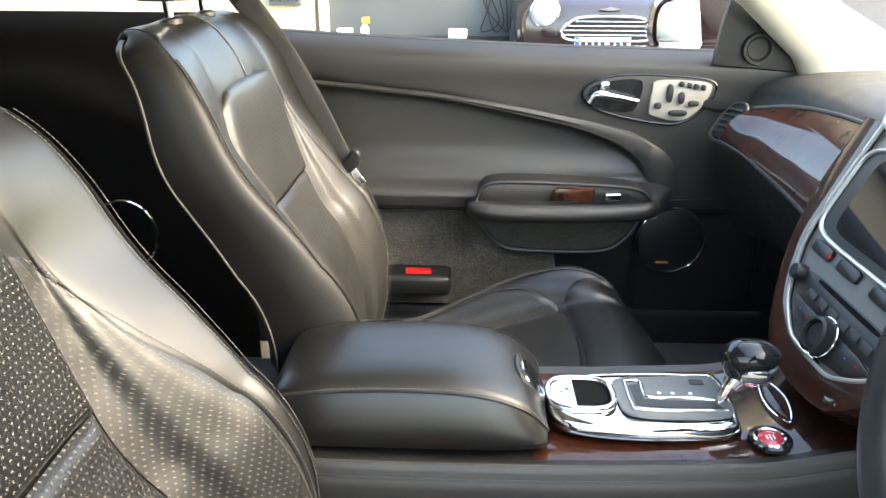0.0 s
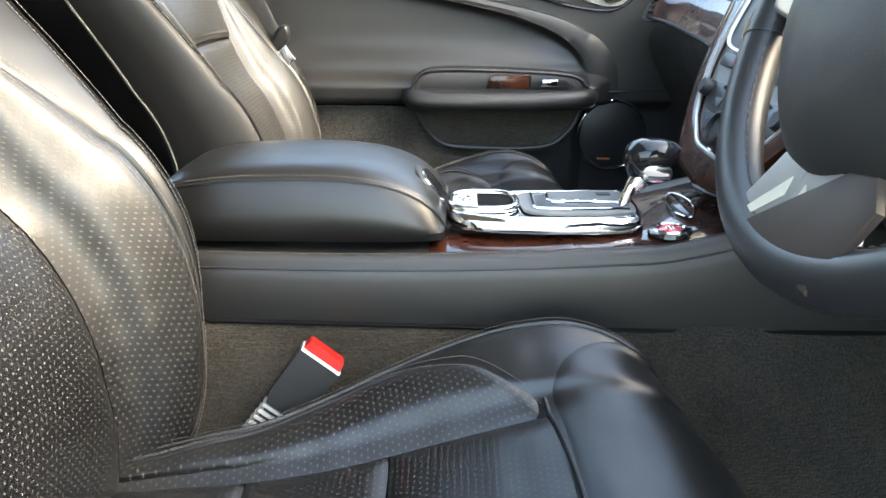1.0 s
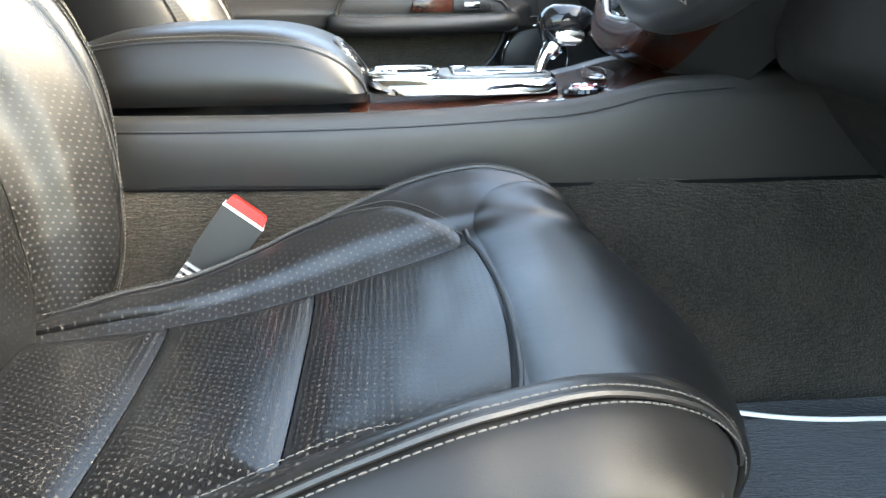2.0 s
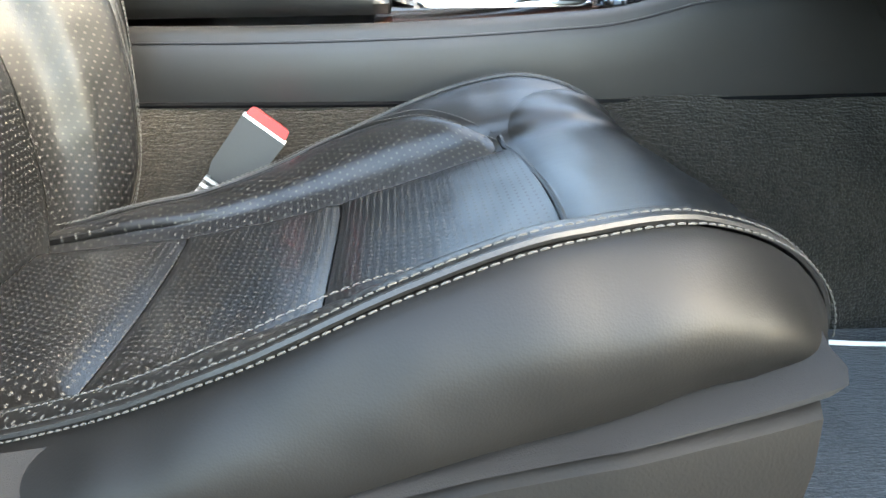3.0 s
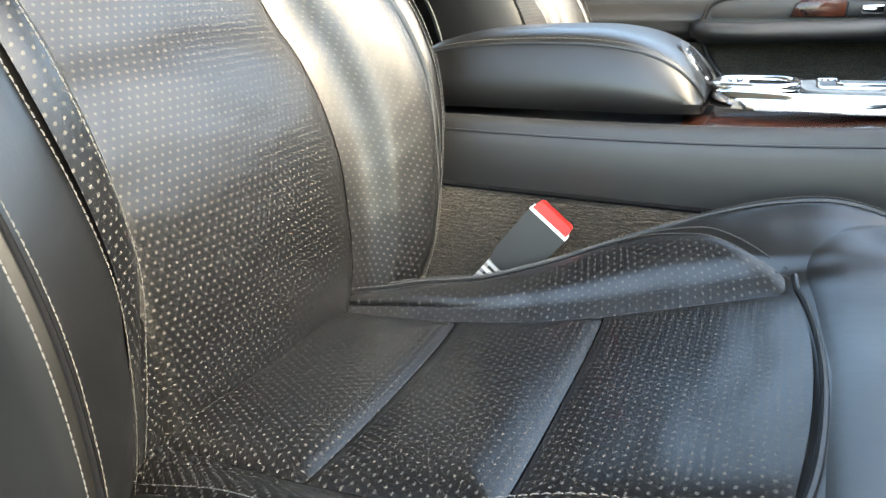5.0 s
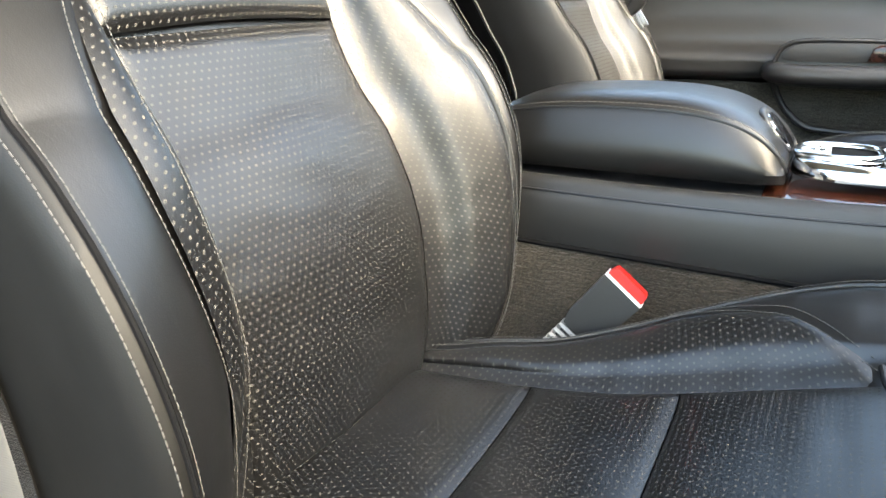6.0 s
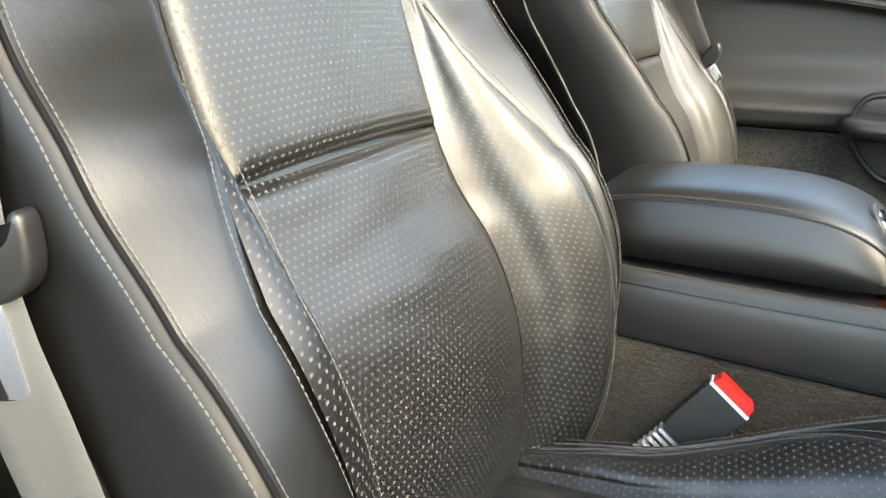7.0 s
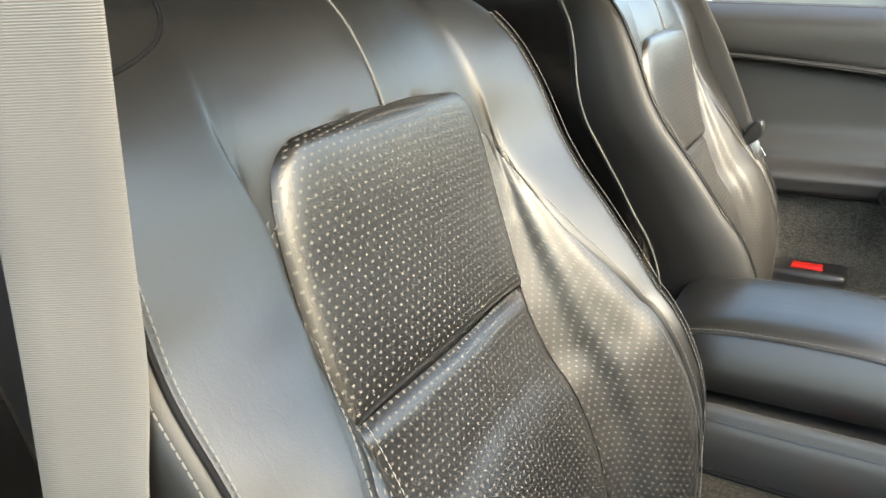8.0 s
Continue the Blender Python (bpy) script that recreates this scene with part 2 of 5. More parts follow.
def rbox(lo, hi, r=0.004, seg=3, m=None):
    """A box with rounded edges between two corners, or turned by the pose m about its middle."""
    lo, hi = Vector(lo), Vector(hi)
    bm = bmesh.new()
    bmesh.ops.create_cube(bm, size=1)
    bmesh.ops.scale(bm, vec=hi - lo, verts=bm.verts)
    if r > 0:
        bmesh.ops.bevel(bm, geom=list(bm.edges), offset=min(r, 0.49 * min(hi - lo)), segments=seg, profile=0.5, affect="EDGES")
    bmesh.ops.transform(bm, matrix=Matrix.Translation((lo + hi) / 2) @ (m or Matrix()), verts=bm.verts)
    return bm


def lathe(profile, m, n=28):
    """Turns (radius, height) about the z axis of the pose m."""
    rings = [[m @ Vector((r * math.cos(2 * math.pi * k / n), r * math.sin(2 * math.pi * k / n), h)) for k in range(n)] for r, h in profile]
    return loft(rings)


def slab(outline, m, thick, bevel=0.0, seg=2):
    """An outline in the xy plane of the pose m, made thick along its z, with a rounded front edge."""
    bm = bmesh.new()
    vs = [bm.verts.new((x, y, 0)) for x, y in outline]
    f = bm.faces.new(vs)
    f.normal_update()
    if f.normal.z < 0:
        f.normal_flip()
    ext = bmesh.ops.extrude_face_region(bm, geom=[f])
    top = [v for v in ext["geom"] if isinstance(v, bmesh.types.BMVert)]
    bmesh.ops.translate(bm, vec=(0, 0, thick), verts=top)
    if bevel:
        st = set(top)
        edges = [e for e in bm.edges if e.verts[0] in st and e.verts[1] in st]
        bmesh.ops.bevel(bm, geom=edges, offset=bevel, segments=seg, profile=0.5, affect="EDGES")
    bmesh.ops.transform(bm, matrix=m, verts=bm.verts)
    return bm


def axes(o, x, y):
    """A pose from an origin and two directions."""
    x = Vector(x).normalized()
    z = x.cross(Vector(y)).normalized()
    y = z.cross(x)
    m = Matrix((x, y, z)).transposed().to_4x4()
    m.translation = o
    return m


def oval(cx, cy, rx, ry, n=32, power=2.0):
    out = []
    for k in range(n):
        c, s = math.cos(2 * math.pi * k / n), math.sin(2 * math.pi * k / n)
        out.append((cx + rx * math.copysign(abs(c) ** (2 / power), c), cy + ry * math.copysign(abs(s) ** (2 / power), s)))
    return out


def join(*bms):
    out = bmesh.new()
    for b in bms:
        me = bpy.data.meshes.new("tmp")
        b.to_mesh(me)
        b.free()
        out.from_mesh(me)
        bpy.data.meshes.remove(me)
    return out


def stitches(lines, pitch=0.0044, length=0.0034, r=0.00046):
    """Thread laid in short runs along lines of places with normals."""
    bm = bmesh.new()
    for pts, nrm in lines:
        p, q = np.asarray(pts, float), np.asarray(nrm, float)
        d = np.concatenate(([0], np.cumsum(np.linalg.norm(np.diff(p, axis=0), axis=1))))
        for s in np.arange(0.002, d[-1] - length, pitch):
            ends = []
            for t in (s, s + length / 2, s + length):
                ends.append((np.array([np.interp(t, d, p[:, k]) for k in range(3)]), np.array([np.interp(t, d, q[:, k]) for k in range(3)])))
            along = ends[2][0] - ends[0][0]
            along /= np.linalg.norm(along) + 1e-9
            rows = []
            for (c, n_), lift, w in zip(ends, (0.0, 1.0, 0.0), (0.7, 1.0, 0.7)):
                n_ = n_ / (np.linalg.norm(n_) + 1e-9)
                side = np.cross(along, n_)
                c = c + n_ * r * (0.2 + 0.7 * lift)
                rows.append([bm.verts.new(tuple(c + w * r * (side * a + n_ * b))) for a, b in ((1, -0.6), (0.7, 0.6), (-0.7, 0.6), (-1, -0.6))])
            for a, b in zip(rows, rows[1:]):
                for k in range(3):
                    bm.faces.new((a[k], a[k + 1], b[k + 1], b[k]))
    return bm


# ---------------------------------------------------------------- padded surfaces
class Spine:
    """A curve in the plane of x and z, along which widths and depths are told from tables."""

    def __init__(self, pts, key):
        self.p = smooth_curve(pts, 400)
        self.d = np.concatenate(([0], np.cumsum(np.linalg.norm(np.diff(self.p, axis=0), axis=1))))
        t = np.gradient(self.p, axis=0)
        self.t = t / np.linalg.norm(t, axis=1)[:, None]
        top = int(np.argmax(self.p[:, key]))
        self.k, self.kd = self.p[: top + 1, key], self.d[: top + 1]
        self.end = self.d[-1]

    def at(self, s):
        f = lambda a: np.interp(s, self.d, a)
        return f(self.p[:, 0]), f(self.p[:, 1]), f(self.t[:, 0]), f(self.t[:, 1])

    def s(self, key):
        return np.interp(key, self.k, self.kd)


class Pad:
    """A padded form: a spine, and across it control places (w, d) told by tables of the spine's length, outboard and inboard."""

    def __init__(self, spine, sign, outboard, inboard, bow=((0, 0), (9, 0)), rear=None):
        self.spine, self.sign, self.outboard, self.inboard, self.bow, self.rear = spine, sign, outboard, inboard, bow, rear

    def across(self, controls, a, s):
        W = [table(w, s) for w, _ in controls]
        D = [table(d, s) for _, d in controls]
        W = np.array([-W[1]] + W + [2 * W[-1] - W[-2]])
        D = np.array([D[1]] + D + [2 * D[-1] - D[-2]])
        i = np.clip(a.astype(int), 0, len(controls) - 2)
        u = a - i

        def cr(A):
            p0, p1, p2, p3 = (np.take_along_axis(A, (i + k)[None], 0)[0] for k in range(4))
            return 0.5 * (2 * p1 + (p2 - p0) * u + (2 * p0 - 5 * p1 + 4 * p2 - p3) * u * u + (3 * p1 - p0 - 3 * p2 + p3) * u ** 3)

        return cr(W), cr(D)

    def __call__(self, q, s):
        q, s = np.broadcast_arrays(np.asarray(q, float), np.asarray(s, float))
        x, z, tx, tz = self.spine.at(s)
        nx, nz = (tz * self.sign, -tx * self.sign)
        a = np.abs(q)
        (wo, do), (wi, di) = self.across(self.outboard, a, s), self.across(self.inboard, a, s)
        w, d = np.where(q < 0, -wo, wi), np.where(q < 0, do, di)
        if self.rear is not None:  # the flank runs straight back
            x = x - np.where(q < 0, table(self.rear[0], s), table(self.rear[1], s)) * np.clip((a - 4) / 2, 0, 1) ** 1.35
        x = x + table(self.bow, s) * np.clip(1 - (w / 0.2) ** 2, 0, 1)
        return np.stack((x + d * nx, w, z + d * nz), -1), np.stack((x - 0.07 * nx, 0.55 * w, z - 0.07 * nz), -1)

    def normal(self, q, s, e=1e-3):
        a, core = self(q, s)
        b, _ = self(np.asarray(q) + 0.01, s)
        c, _ = self(q, np.asarray(s) + e)
        n = np.cross(b - a, c - a)
        n /= np.linalg.norm(n, axis=-1)[..., None] + 1e-12
        return n * np.where(np.sum(n * (a - core), -1) < 0, -1.0, 1.0)[..., None]

    def line(self, q, s, lift=0.001):
        q, s = np.broadcast_arrays(np.asarray(q, float), np.asarray(s, float))
        n = self.normal(q, s)
        return self(q, s)[0] + n * lift, n


def panel(name, pad, region, na, nb, mat, parent, puff=0.006, dip=0.003, edge=0.008, sides="lrbt", label="", at=(0, 0, 0), ripple=0.0, seed=0.0, sink=None):
    """One sewn panel: region(a, b) gives (q, s) for a and b from 0 to 1; its rim dips into the seam, its middle is stuffed."""
    a, b = np.meshgrid(np.linspace(0, 1, na), np.linspace(0, 1, nb), indexing="ij")
    q, s = region(a, b)
    P, core = pad(q, s)
    n = np.cross(np.gradient(P, axis=0), np.gradient(P, axis=1))
    n /= np.linalg.norm(n, axis=-1)[..., None] + 1e-12
    flip = np.sum(n * (P - core)) < 0
    if flip:
        n = -n
    la = np.concatenate((np.zeros((1, nb)), np.cumsum(np.linalg.norm(np.diff(P, axis=0), axis=-1), 0)))
    lb = np.concatenate((np.zeros((na, 1)), np.cumsum(np.linalg.norm(np.diff(P, axis=1), axis=-1), 1)), 1)
    far = np.full(P.shape[:2], 9.0)
    for side, dist in (("l", la), ("r", la[-1:] - la), ("b", lb), ("t", lb[:, -1:] - lb)):
        if side in sides:
            far = np.minimum(far, dist)
    lift = -dip + (puff + dip) * (1 - np.exp(-far / edge))
    if ripple:
        lift = lift + np.array([[ripple * noise.noise(Vector(tuple(P[i, j] * np.array([45, 18, 45]) + seed))) * min(1, far[i, j] / 0.015) for j in range(nb)] for i in range(na)])
    if sink is not None:
        lift = lift - sink(q, s)
    P = P + n * lift[..., None] + np.array(at)
    uv = np.stack((la - la[-1:] / 2, lb), -1).reshape(-1, 2)
    ob = part(name, mesh_of(name, P.reshape(-1, 3), grid_faces(na, nb, flip=flip), uv), mat, parent, label)
    return ob


# ---------------------------------------------------------------- front seats
YD, YP, YC = 0.607, 1.268, 0.945  # middles of the driver's seat, the passenger's seat and the console


def step(x, w):
    return 1 / (1 + np.exp(-np.clip(x / w, -40, 40)))


VALANCE = plain("charcoal valance plastic", (0.0055, 0.0054, 0.0053), 0.6, bump=0.3, grain=700, spec=0.2)


def front_seat(even=False):
    seat = empty("front_seat", (0.12, 0, 0.32), "charcoal leather front seat with perforated panels and double stitching", "seat", "front seats")
    # backrest
    sp = Spine([(-0.108, 0.40), (-0.098, 0.44), (-0.083, 0.50), (-0.079, 0.56), (-0.089, 0.62), (-0.112, 0.68), (-0.137, 0.72), (-0.162, 0.78),
                (-0.187, 0.86), (-0.204, 0.93), (-0.222, 0.975), (-0.245, 1.005), (-0.272, 1.018), (-0.298, 1.016), (-0.314, 1.004)], 1)
    S = lambda z: float(sp.s(z))
    K = lambda *kv: [(S(z), v) for z, v in kv] + [(sp.end, kv[-1][1] * 0.8)]
    flat = lambda v: [(0, v), (sp.end, v)]

    def mid_of(a, b, f, add=0.0):
        """A table between two others."""
        return tuple((z, (1 - f) * float(np.interp(z, *zip(*a))) + f * v + add) for z, v in b)

    def shifted(keys, v, v_top=None):
        return tuple((z, w + (v if v_top is None or z < 0.72 else v_top)) for z, w in keys)

    d0 = ((0.40, 0.018), (0.47, 0.015), (0.51, 0.010), (0.56, 0.006), (0.90, 0.005), (1.015, 0.004))
    w1o = ((0.40, 0.108), (0.50, 0.116), (0.60, 0.121), (0.70, 0.118), (0.774, 0.1136), (0.818, 0.118), (0.857, 0.119), (0.898, 0.1176), (0.95, 0.104), (1.015, 0.085))
    d1o = ((0.40, 0.012), (0.50, 0.008), (0.60, 0.002), (0.774, 0.001), (0.857, 0.002), (0.93, 0.002), (1.015, 0.0))
    w3o = ((0.40, 0.150), (0.456, 0.1549), (0.504, 0.1533), (0.55, 0.1515), (0.593, 0.147), (0.633, 0.151), (0.674, 0.157), (0.713, 0.161), (0.779, 0.160), (0.84, 0.1534), (0.898, 0.141), (0.95, 0.150), (1.015, 0.128))
    d3o = ((0.40, 0.016), (0.456, 0.0234), (0.504, 0.026), (0.55, 0.0323), (0.593, 0.0417), (0.633, 0.0534), (0.674, 0.0639), (0.713, 0.070), (0.779, 0.0585), (0.84, 0.0365), (0.898, 0.016), (0.95, 0.0085), (1.015, 0.0))
    w4o = ((0.40, 0.212), (0.473, 0.222), (0.55, 0.226), (0.625, 0.227), (0.74, 0.227), (0.863, 0.226), (0.92, 0.222), (0.966, 0.212), (0.99, 0.202), (1.015, 0.165))
    d4o = ((0.40, 0.060), (0.45, 0.074), (0.511, 0.080), (0.55, 0.081), (0.587, 0.0822), (0.625, 0.080), (0.66, 0.076), (0.70, 0.067), (0.74, 0.061), (0.79, 0.047), (0.815, 0.043), (0.86, 0.029), (0.90, 0.024), (0.966, 0.014), (1.0, 0.004), (1.015, 0.0))
    w1i = ((0.40, 0.110), (0.466, 0.1162), (0.502, 0.1217), (0.55, 0.1266), (0.60, 0.1302), (0.649, 0.1306), (0.698, 0.1264), (0.749, 0.1206), (0.80, 0.1228), (0.85, 0.124), (0.902, 0.120), (0.95, 0.104), (1.015, 0.085))
    d1i = ((0.40, 0.022), (0.466, 0.017), (0.502, 0.0115), (0.55, 0.004), (0.60, 0.0025), (0.75, 0.0015), (0.85, 0.0), (1.015, 0.0))
    w3i = ((0.40, 0.150), (0.45, 0.168), (0.509, 0.1835), (0.55, 0.1886), (0.589, 0.193), (0.63, 0.1955), (0.673, 0.1921), (0.724, 0.1818), (0.785, 0.169), (0.843, 0.158), (0.891, 0.151), (0.95, 0.150), (1.015, 0.128))
    d3i = ((0.40, 0.030), (0.45, 0.050), (0.509, 0.062), (0.55, 0.063), (0.589, 0.0642), (0.63, 0.0664), (0.673, 0.065), (0.724, 0.0597), (0.785, 0.0448), (0.843, 0.0249), (0.891, 0.010), (0.95, 0.0085), (1.015, 0.0))
    w4i = ((0.40, 0.188), (0.45, 0.198), (0.50, 0.209), (0.60, 0.216), (0.75, 0.216), (0.85, 0.216), (0.93, 0.209), (0.966, 0.200), (0.99, 0.189), (1.005, 0.175), (1.015, 0.158))
    d4i = ((0.40, 0.010), (0.45, 0.022), (0.50, 0.042), (0.58, 0.061), (0.65, 0.078), (0.70, 0.078), (0.755, 0.070), (0.80, 0.057), (0.85, 0.038), (0.888, 0.028), (0.93, 0.020), (0.966, 0.013), (1.0, 0.004), (1.015, 0.0))
    outs = [(flat(0.0), K(*d0)), (K(*w1o), K(*d1o)), (K(*mid_of(w1o, w3o, 0.62, 0.002)), K(*mid_of(d1o, d3o, 0.36))), (K(*w3o), K(*d3o)),
            (K(*w4o), K(*d4o)), (K(*shifted(w4o, 0.008)), K(*shifted(d4o, -0.008))), (K(*shifted(w4o, 0.006)), K(*shifted(d4o, -0.016)))]
    ins = [(flat(0.0), K(*d0)), (K(*w1i), K(*d1i)), (K(*mid_of(w1i, w3i, 0.5, 0.004)), K(*mid_of(d1i, d3i, 0.6))), (K(*w3i), K(*d3i)),
           (K(*w4i), K(*d4i)), (K(*shifted(w4i, 0.012)), K(*shifted(d4i, -0.006))), (K(*shifted(w4i, 0.007)), K(*shifted(d4i, -0.014)))]
    if even:  # both flanks alike, the far one flatter
        outs, ins = ins, [(w, [(z, d * (1.0 if k < 2 else 0.62)) for z, d in dd]) for k, (w, dd) in enumerate(ins)]
    slim = K((0.40, 0.105 if even else 0.080), (0.70, 0.092 if even else 0.072), (0.88, 0.068 if even else 0.057), (0.96, 0.047), (1.0, 0.036), (1.015, 0.022))[:-1] + [(sp.end, -0.020)]
    deep = K((0.40, 0.105), (0.88, 0.100), (0.96, 0.070), (1.0, 0.050), (1.015, 0.036))[:-1] + [(sp.end, 0.005)]
    back = Pad(sp, 1, outs, ins, rear=(slim if even else deep, slim))
    s0, s1 = S(0.405), sp.end
    panel("backrest_cover", back, lambda a, b: (8 * a - 4, s0 + (s1 - s0) * b), 121, 110, LEATHER, seat, 0, 0, sides="", ripple=0.0006,
          sink=lambda q, s: 0.008 * step(table([(0, 2.75), (S(0.80), 2.75), (S(0.87), 1.9), (S(0.89), 0.95), (S(0.915), 0.85), (S(0.932), 0.6), (S(0.94), 0.0), (sp.end, -2.0)], s) - np.abs(q), 0.06))
    for sg in (-1, 1):
        panel("backrest_side", back, lambda a, b: (sg * (4 + 2 * a), s0 + (s1 - s0) * b), 14, 70, FLANK, seat, 0.0015, 0.0012, 0.008, "lr")
    # backrest insert, in two cushions
    zs = 0.776

    def insert(z0, z1, round_top):
        def region(a, b):
            s = S(z0) + (S(z1) - S(z0)) * b
            k = 1.0 - (0.20 * np.clip((b - 0.86) / 0.14, 0, 1) ** 2.4 if round_top else 0)
            return (2 * a - 1) * k, s + (0.004 * (1 - (2 * a - 1) ** 2) if round_top else 0)
        return region

    panel("lower_back_insert", back, insert(0.41, zs, False), 60, 80, PERF, seat, 0.005, 0.0025, 0.006, "lrt", ripple=0.001)
    panel("upper_back_insert", back, insert(zs + 0.001, 0.938, True), 60, 56, PERF, seat, 0.008, 0.0004, 0.005)
    qo = [(S(0.405), 3.0), (S(0.80), 3.0), (S(0.84), 2.75), (S(0.87), 2.2), (S(0.893), 1.55), (S(0.905), 1.12)]
    for sg in (-1, 1):
        panel("backrest_bolster", back, lambda a, b: (sg * (1.0 + (table(qo, S(0.41) + (S(0.905) - S(0.41)) * b) - 1.0) * a), S(0.41) + (S(0.905) - S(0.41)) * b),
              26, 90, PERF, seat, 0.0025 if sg < 0 and not even else 0.004, 0.001, 0.012, "lrt", ripple=0.0006, seed=3.0)
    lines = []
    ss = np.linspace(S(0.41), S(0.9), 90)
    qs = table(qo, ss)
    s2 = np.linspace(S(0.41), S(0.985), 90)
    for sg in (-1, 1):
        lines += [back.line(sg * (qs + 0.10), ss, 0.0022), back.line(sg * (qs - 0.22), ss, 0.0052)]
        lines += [back.line(sg * 3.90, s2, 0.0014), back.line(sg * 4.13, s2, 0.0036)]
    tagged(part("backrest_stitching", stitches(lines), THREAD, seat, "grey double stitching"), kind="stuff")
    for sg in (-1, 1):
        p, n = back.line(sg * 3.98, s2, 0.0006)
        part("backrest_seam", sweep(p, 0.0016, 6), DARK_MATT, seat)
        p, n = back.line(sg * 6, np.linspace(s0, s1, 80), 0.001)
        part("piping", sweep(p, 0.0013, 6), PIPING, seat, "thin pale grey piping")
    if not even:  # seam over the outboard shoulder
        p, n = back.line(smooth_curve([(-4.6, 0), (-3.6, 0), (-3.1, 0), (-2.2, 0), (-0.6, 0)], 40)[:, 0], s0 + (s1 - s0) * smooth_curve([(0.81, 0), (0.844, 0), (0.866, 0), (0.92, 0), (0.99, 0)], 40)[:, 0], 0.0004)
        part("shoulder_seam", sweep(p, 0.0013, 6), DARK_MATT, seat)
    p, n = back.line(0.0, np.linspace(S(0.941), S(1.0) + 0.05, 30), 0.0004)
    part("centre_seam", sweep(p, 0.0011, 6), THREAD_DARK, seat)
    # back shell closes the rear
    ss = np.linspace(s0, s1, 60)
    L, R = back(np.full(60, 6.0), ss)[0], back(np.full(60, -6.0), ss)[0]
    a = np.linspace(0, 1, 24)
    V = L[:, None] * (1 - a)[None, :, None] + R[:, None] * a[None, :, None]
    V[..., 0] -= (0.035 * np.sin(a * math.pi) ** 0.5)[None]
    part("back_shell", mesh_of("back_shell", V.reshape(-1, 3), grid_faces(60, 24)), LEATHER_FIRM, seat)
    # headrest
    head = part("headrest", loft([[(-0.275 + dx + 0.042 * cx * (1 - 0.25 * k), 0.125 * w * cy, 1.045 + h) for cx, cy in oval(0, 0, 1, 1, 28, 2.6)]
                                  for k, (h, w, dx) in enumerate(((0.0, 0.86, 0.004), (0.01, 0.97, 0.002), (0.05, 1.0, -0.004), (0.10, 0.98, -0.014), (0.14, 0.88, -0.024), (0.155, 0.72, -0.03)))]), LEATHER, seat)
    for w in (-0.062, 0.062):
        part("headrest_post", sweep([(-0.272, w, 0.99), (-0.275, w, 1.06)], 0.006, 12), CHROME, head, "chrome headrest post")
        part("post_guide", lathe([(0.004, 0), (0.014, 0), (0.014, 0.006), (0.008, 0.009)], pose(-0.272, w, 1.015, 0, -8)), BLACK, head)

    # cushion
    cs = Spine([(-0.16, 0.450), (-0.12, 0.453), (-0.08, 0.456), (-0.012, 0.461), (0.04, 0.465), (0.113, 0.474), (0.168, 0.486), (0.197, 0.494), (0.248, 0.510),
                (0.293, 0.526), (0.330, 0.539), (0.365, 0.540), (0.394, 0.524), (0.411, 0.488), (0.405, 0.438), (0.392, 0.385), (0.372, 0.35)], 0)
    X = lambda x: float(cs.s(x))
    T = lambda *kv: [(X(x), v) for x, v in kv] + [(cs.end, kv[-1][1])]
    w1 = ((-0.15, 0.112), (-0.05, 0.119), (0.05, 0.123), (0.34, 0.123), (0.40, 0.117))
    v1 = ((-0.15, 0.102), (-0.07, 0.105), (0.0, 0.1076), (0.05, 0.1093), (0.10, 0.1134), (0.15, 0.1188), (0.20, 0.1237), (0.25, 0.1261), (0.30, 0.1256), (0.40, 0.117))
    low = ((-0.15, 0.001), (0.30, 0.0), (0.40, -0.002))
    w4 = ((-0.15, 0.168), (-0.081, 0.1734), (-0.029, 0.1792), (0.022, 0.186), (0.074, 0.1977), (0.13, 0.212), (0.188, 0.2229), (0.242, 0.2235), (0.291, 0.2177), (0.327, 0.206), (0.353, 0.194), (0.375, 0.181), (0.402, 0.164))
    e4 = ((-0.15, -0.014), (-0.081, -0.0074), (-0.029, 0.007), (0.022, 0.022), (0.074, 0.0341), (0.13, 0.0484), (0.188, 0.0613), (0.242, 0.0684), (0.291, 0.065), (0.327, 0.0505), (0.353, 0.034), (0.375, 0.017), (0.402, -0.008))
    w3 = tuple((x, v - 0.022) for x, v in w4)
    e3 = tuple((x, v - 0.003) for x, v in e4)
    w6 = ((-0.15, 0.190), (0.0, 0.203), (0.06, 0.222), (0.11, 0.237), (0.30, 0.240), (0.34, 0.232), (0.372, 0.216), (0.402, 0.192))
    e6 = ((-0.15, -0.030), (0.0, -0.010), (0.136, 0.005), (0.21, 0.012), (0.25, 0.010), (0.29, 0.002), (0.34, -0.006), (0.372, -0.020), (0.39, -0.040), (0.402, -0.062))
    w5 = tuple((x, max(v + 0.016, float(np.interp(x, *zip(*w6))) + 0.002)) for x, v in w4)
    e5 = tuple((x, 0.58 * v + 0.42 * float(np.interp(x, *zip(*e6))) - 0.002) for x, v in e4)
    v3 = ((-0.15, 0.124), (-0.05, 0.128), (0.0, 0.135), (0.052, 0.1475), (0.104, 0.1658), (0.159, 0.1798), (0.212, 0.186), (0.261, 0.188), (0.31, 0.186), (0.355, 0.182), (0.402, 0.165))
    f3 = ((-0.15, 0.006), (-0.05, 0.014), (0.0, 0.020), (0.052, 0.0211), (0.104, 0.0278), (0.159, 0.0371), (0.212, 0.042), (0.261, 0.041), (0.31, 0.031), (0.355, 0.018), (0.402, 0.002))
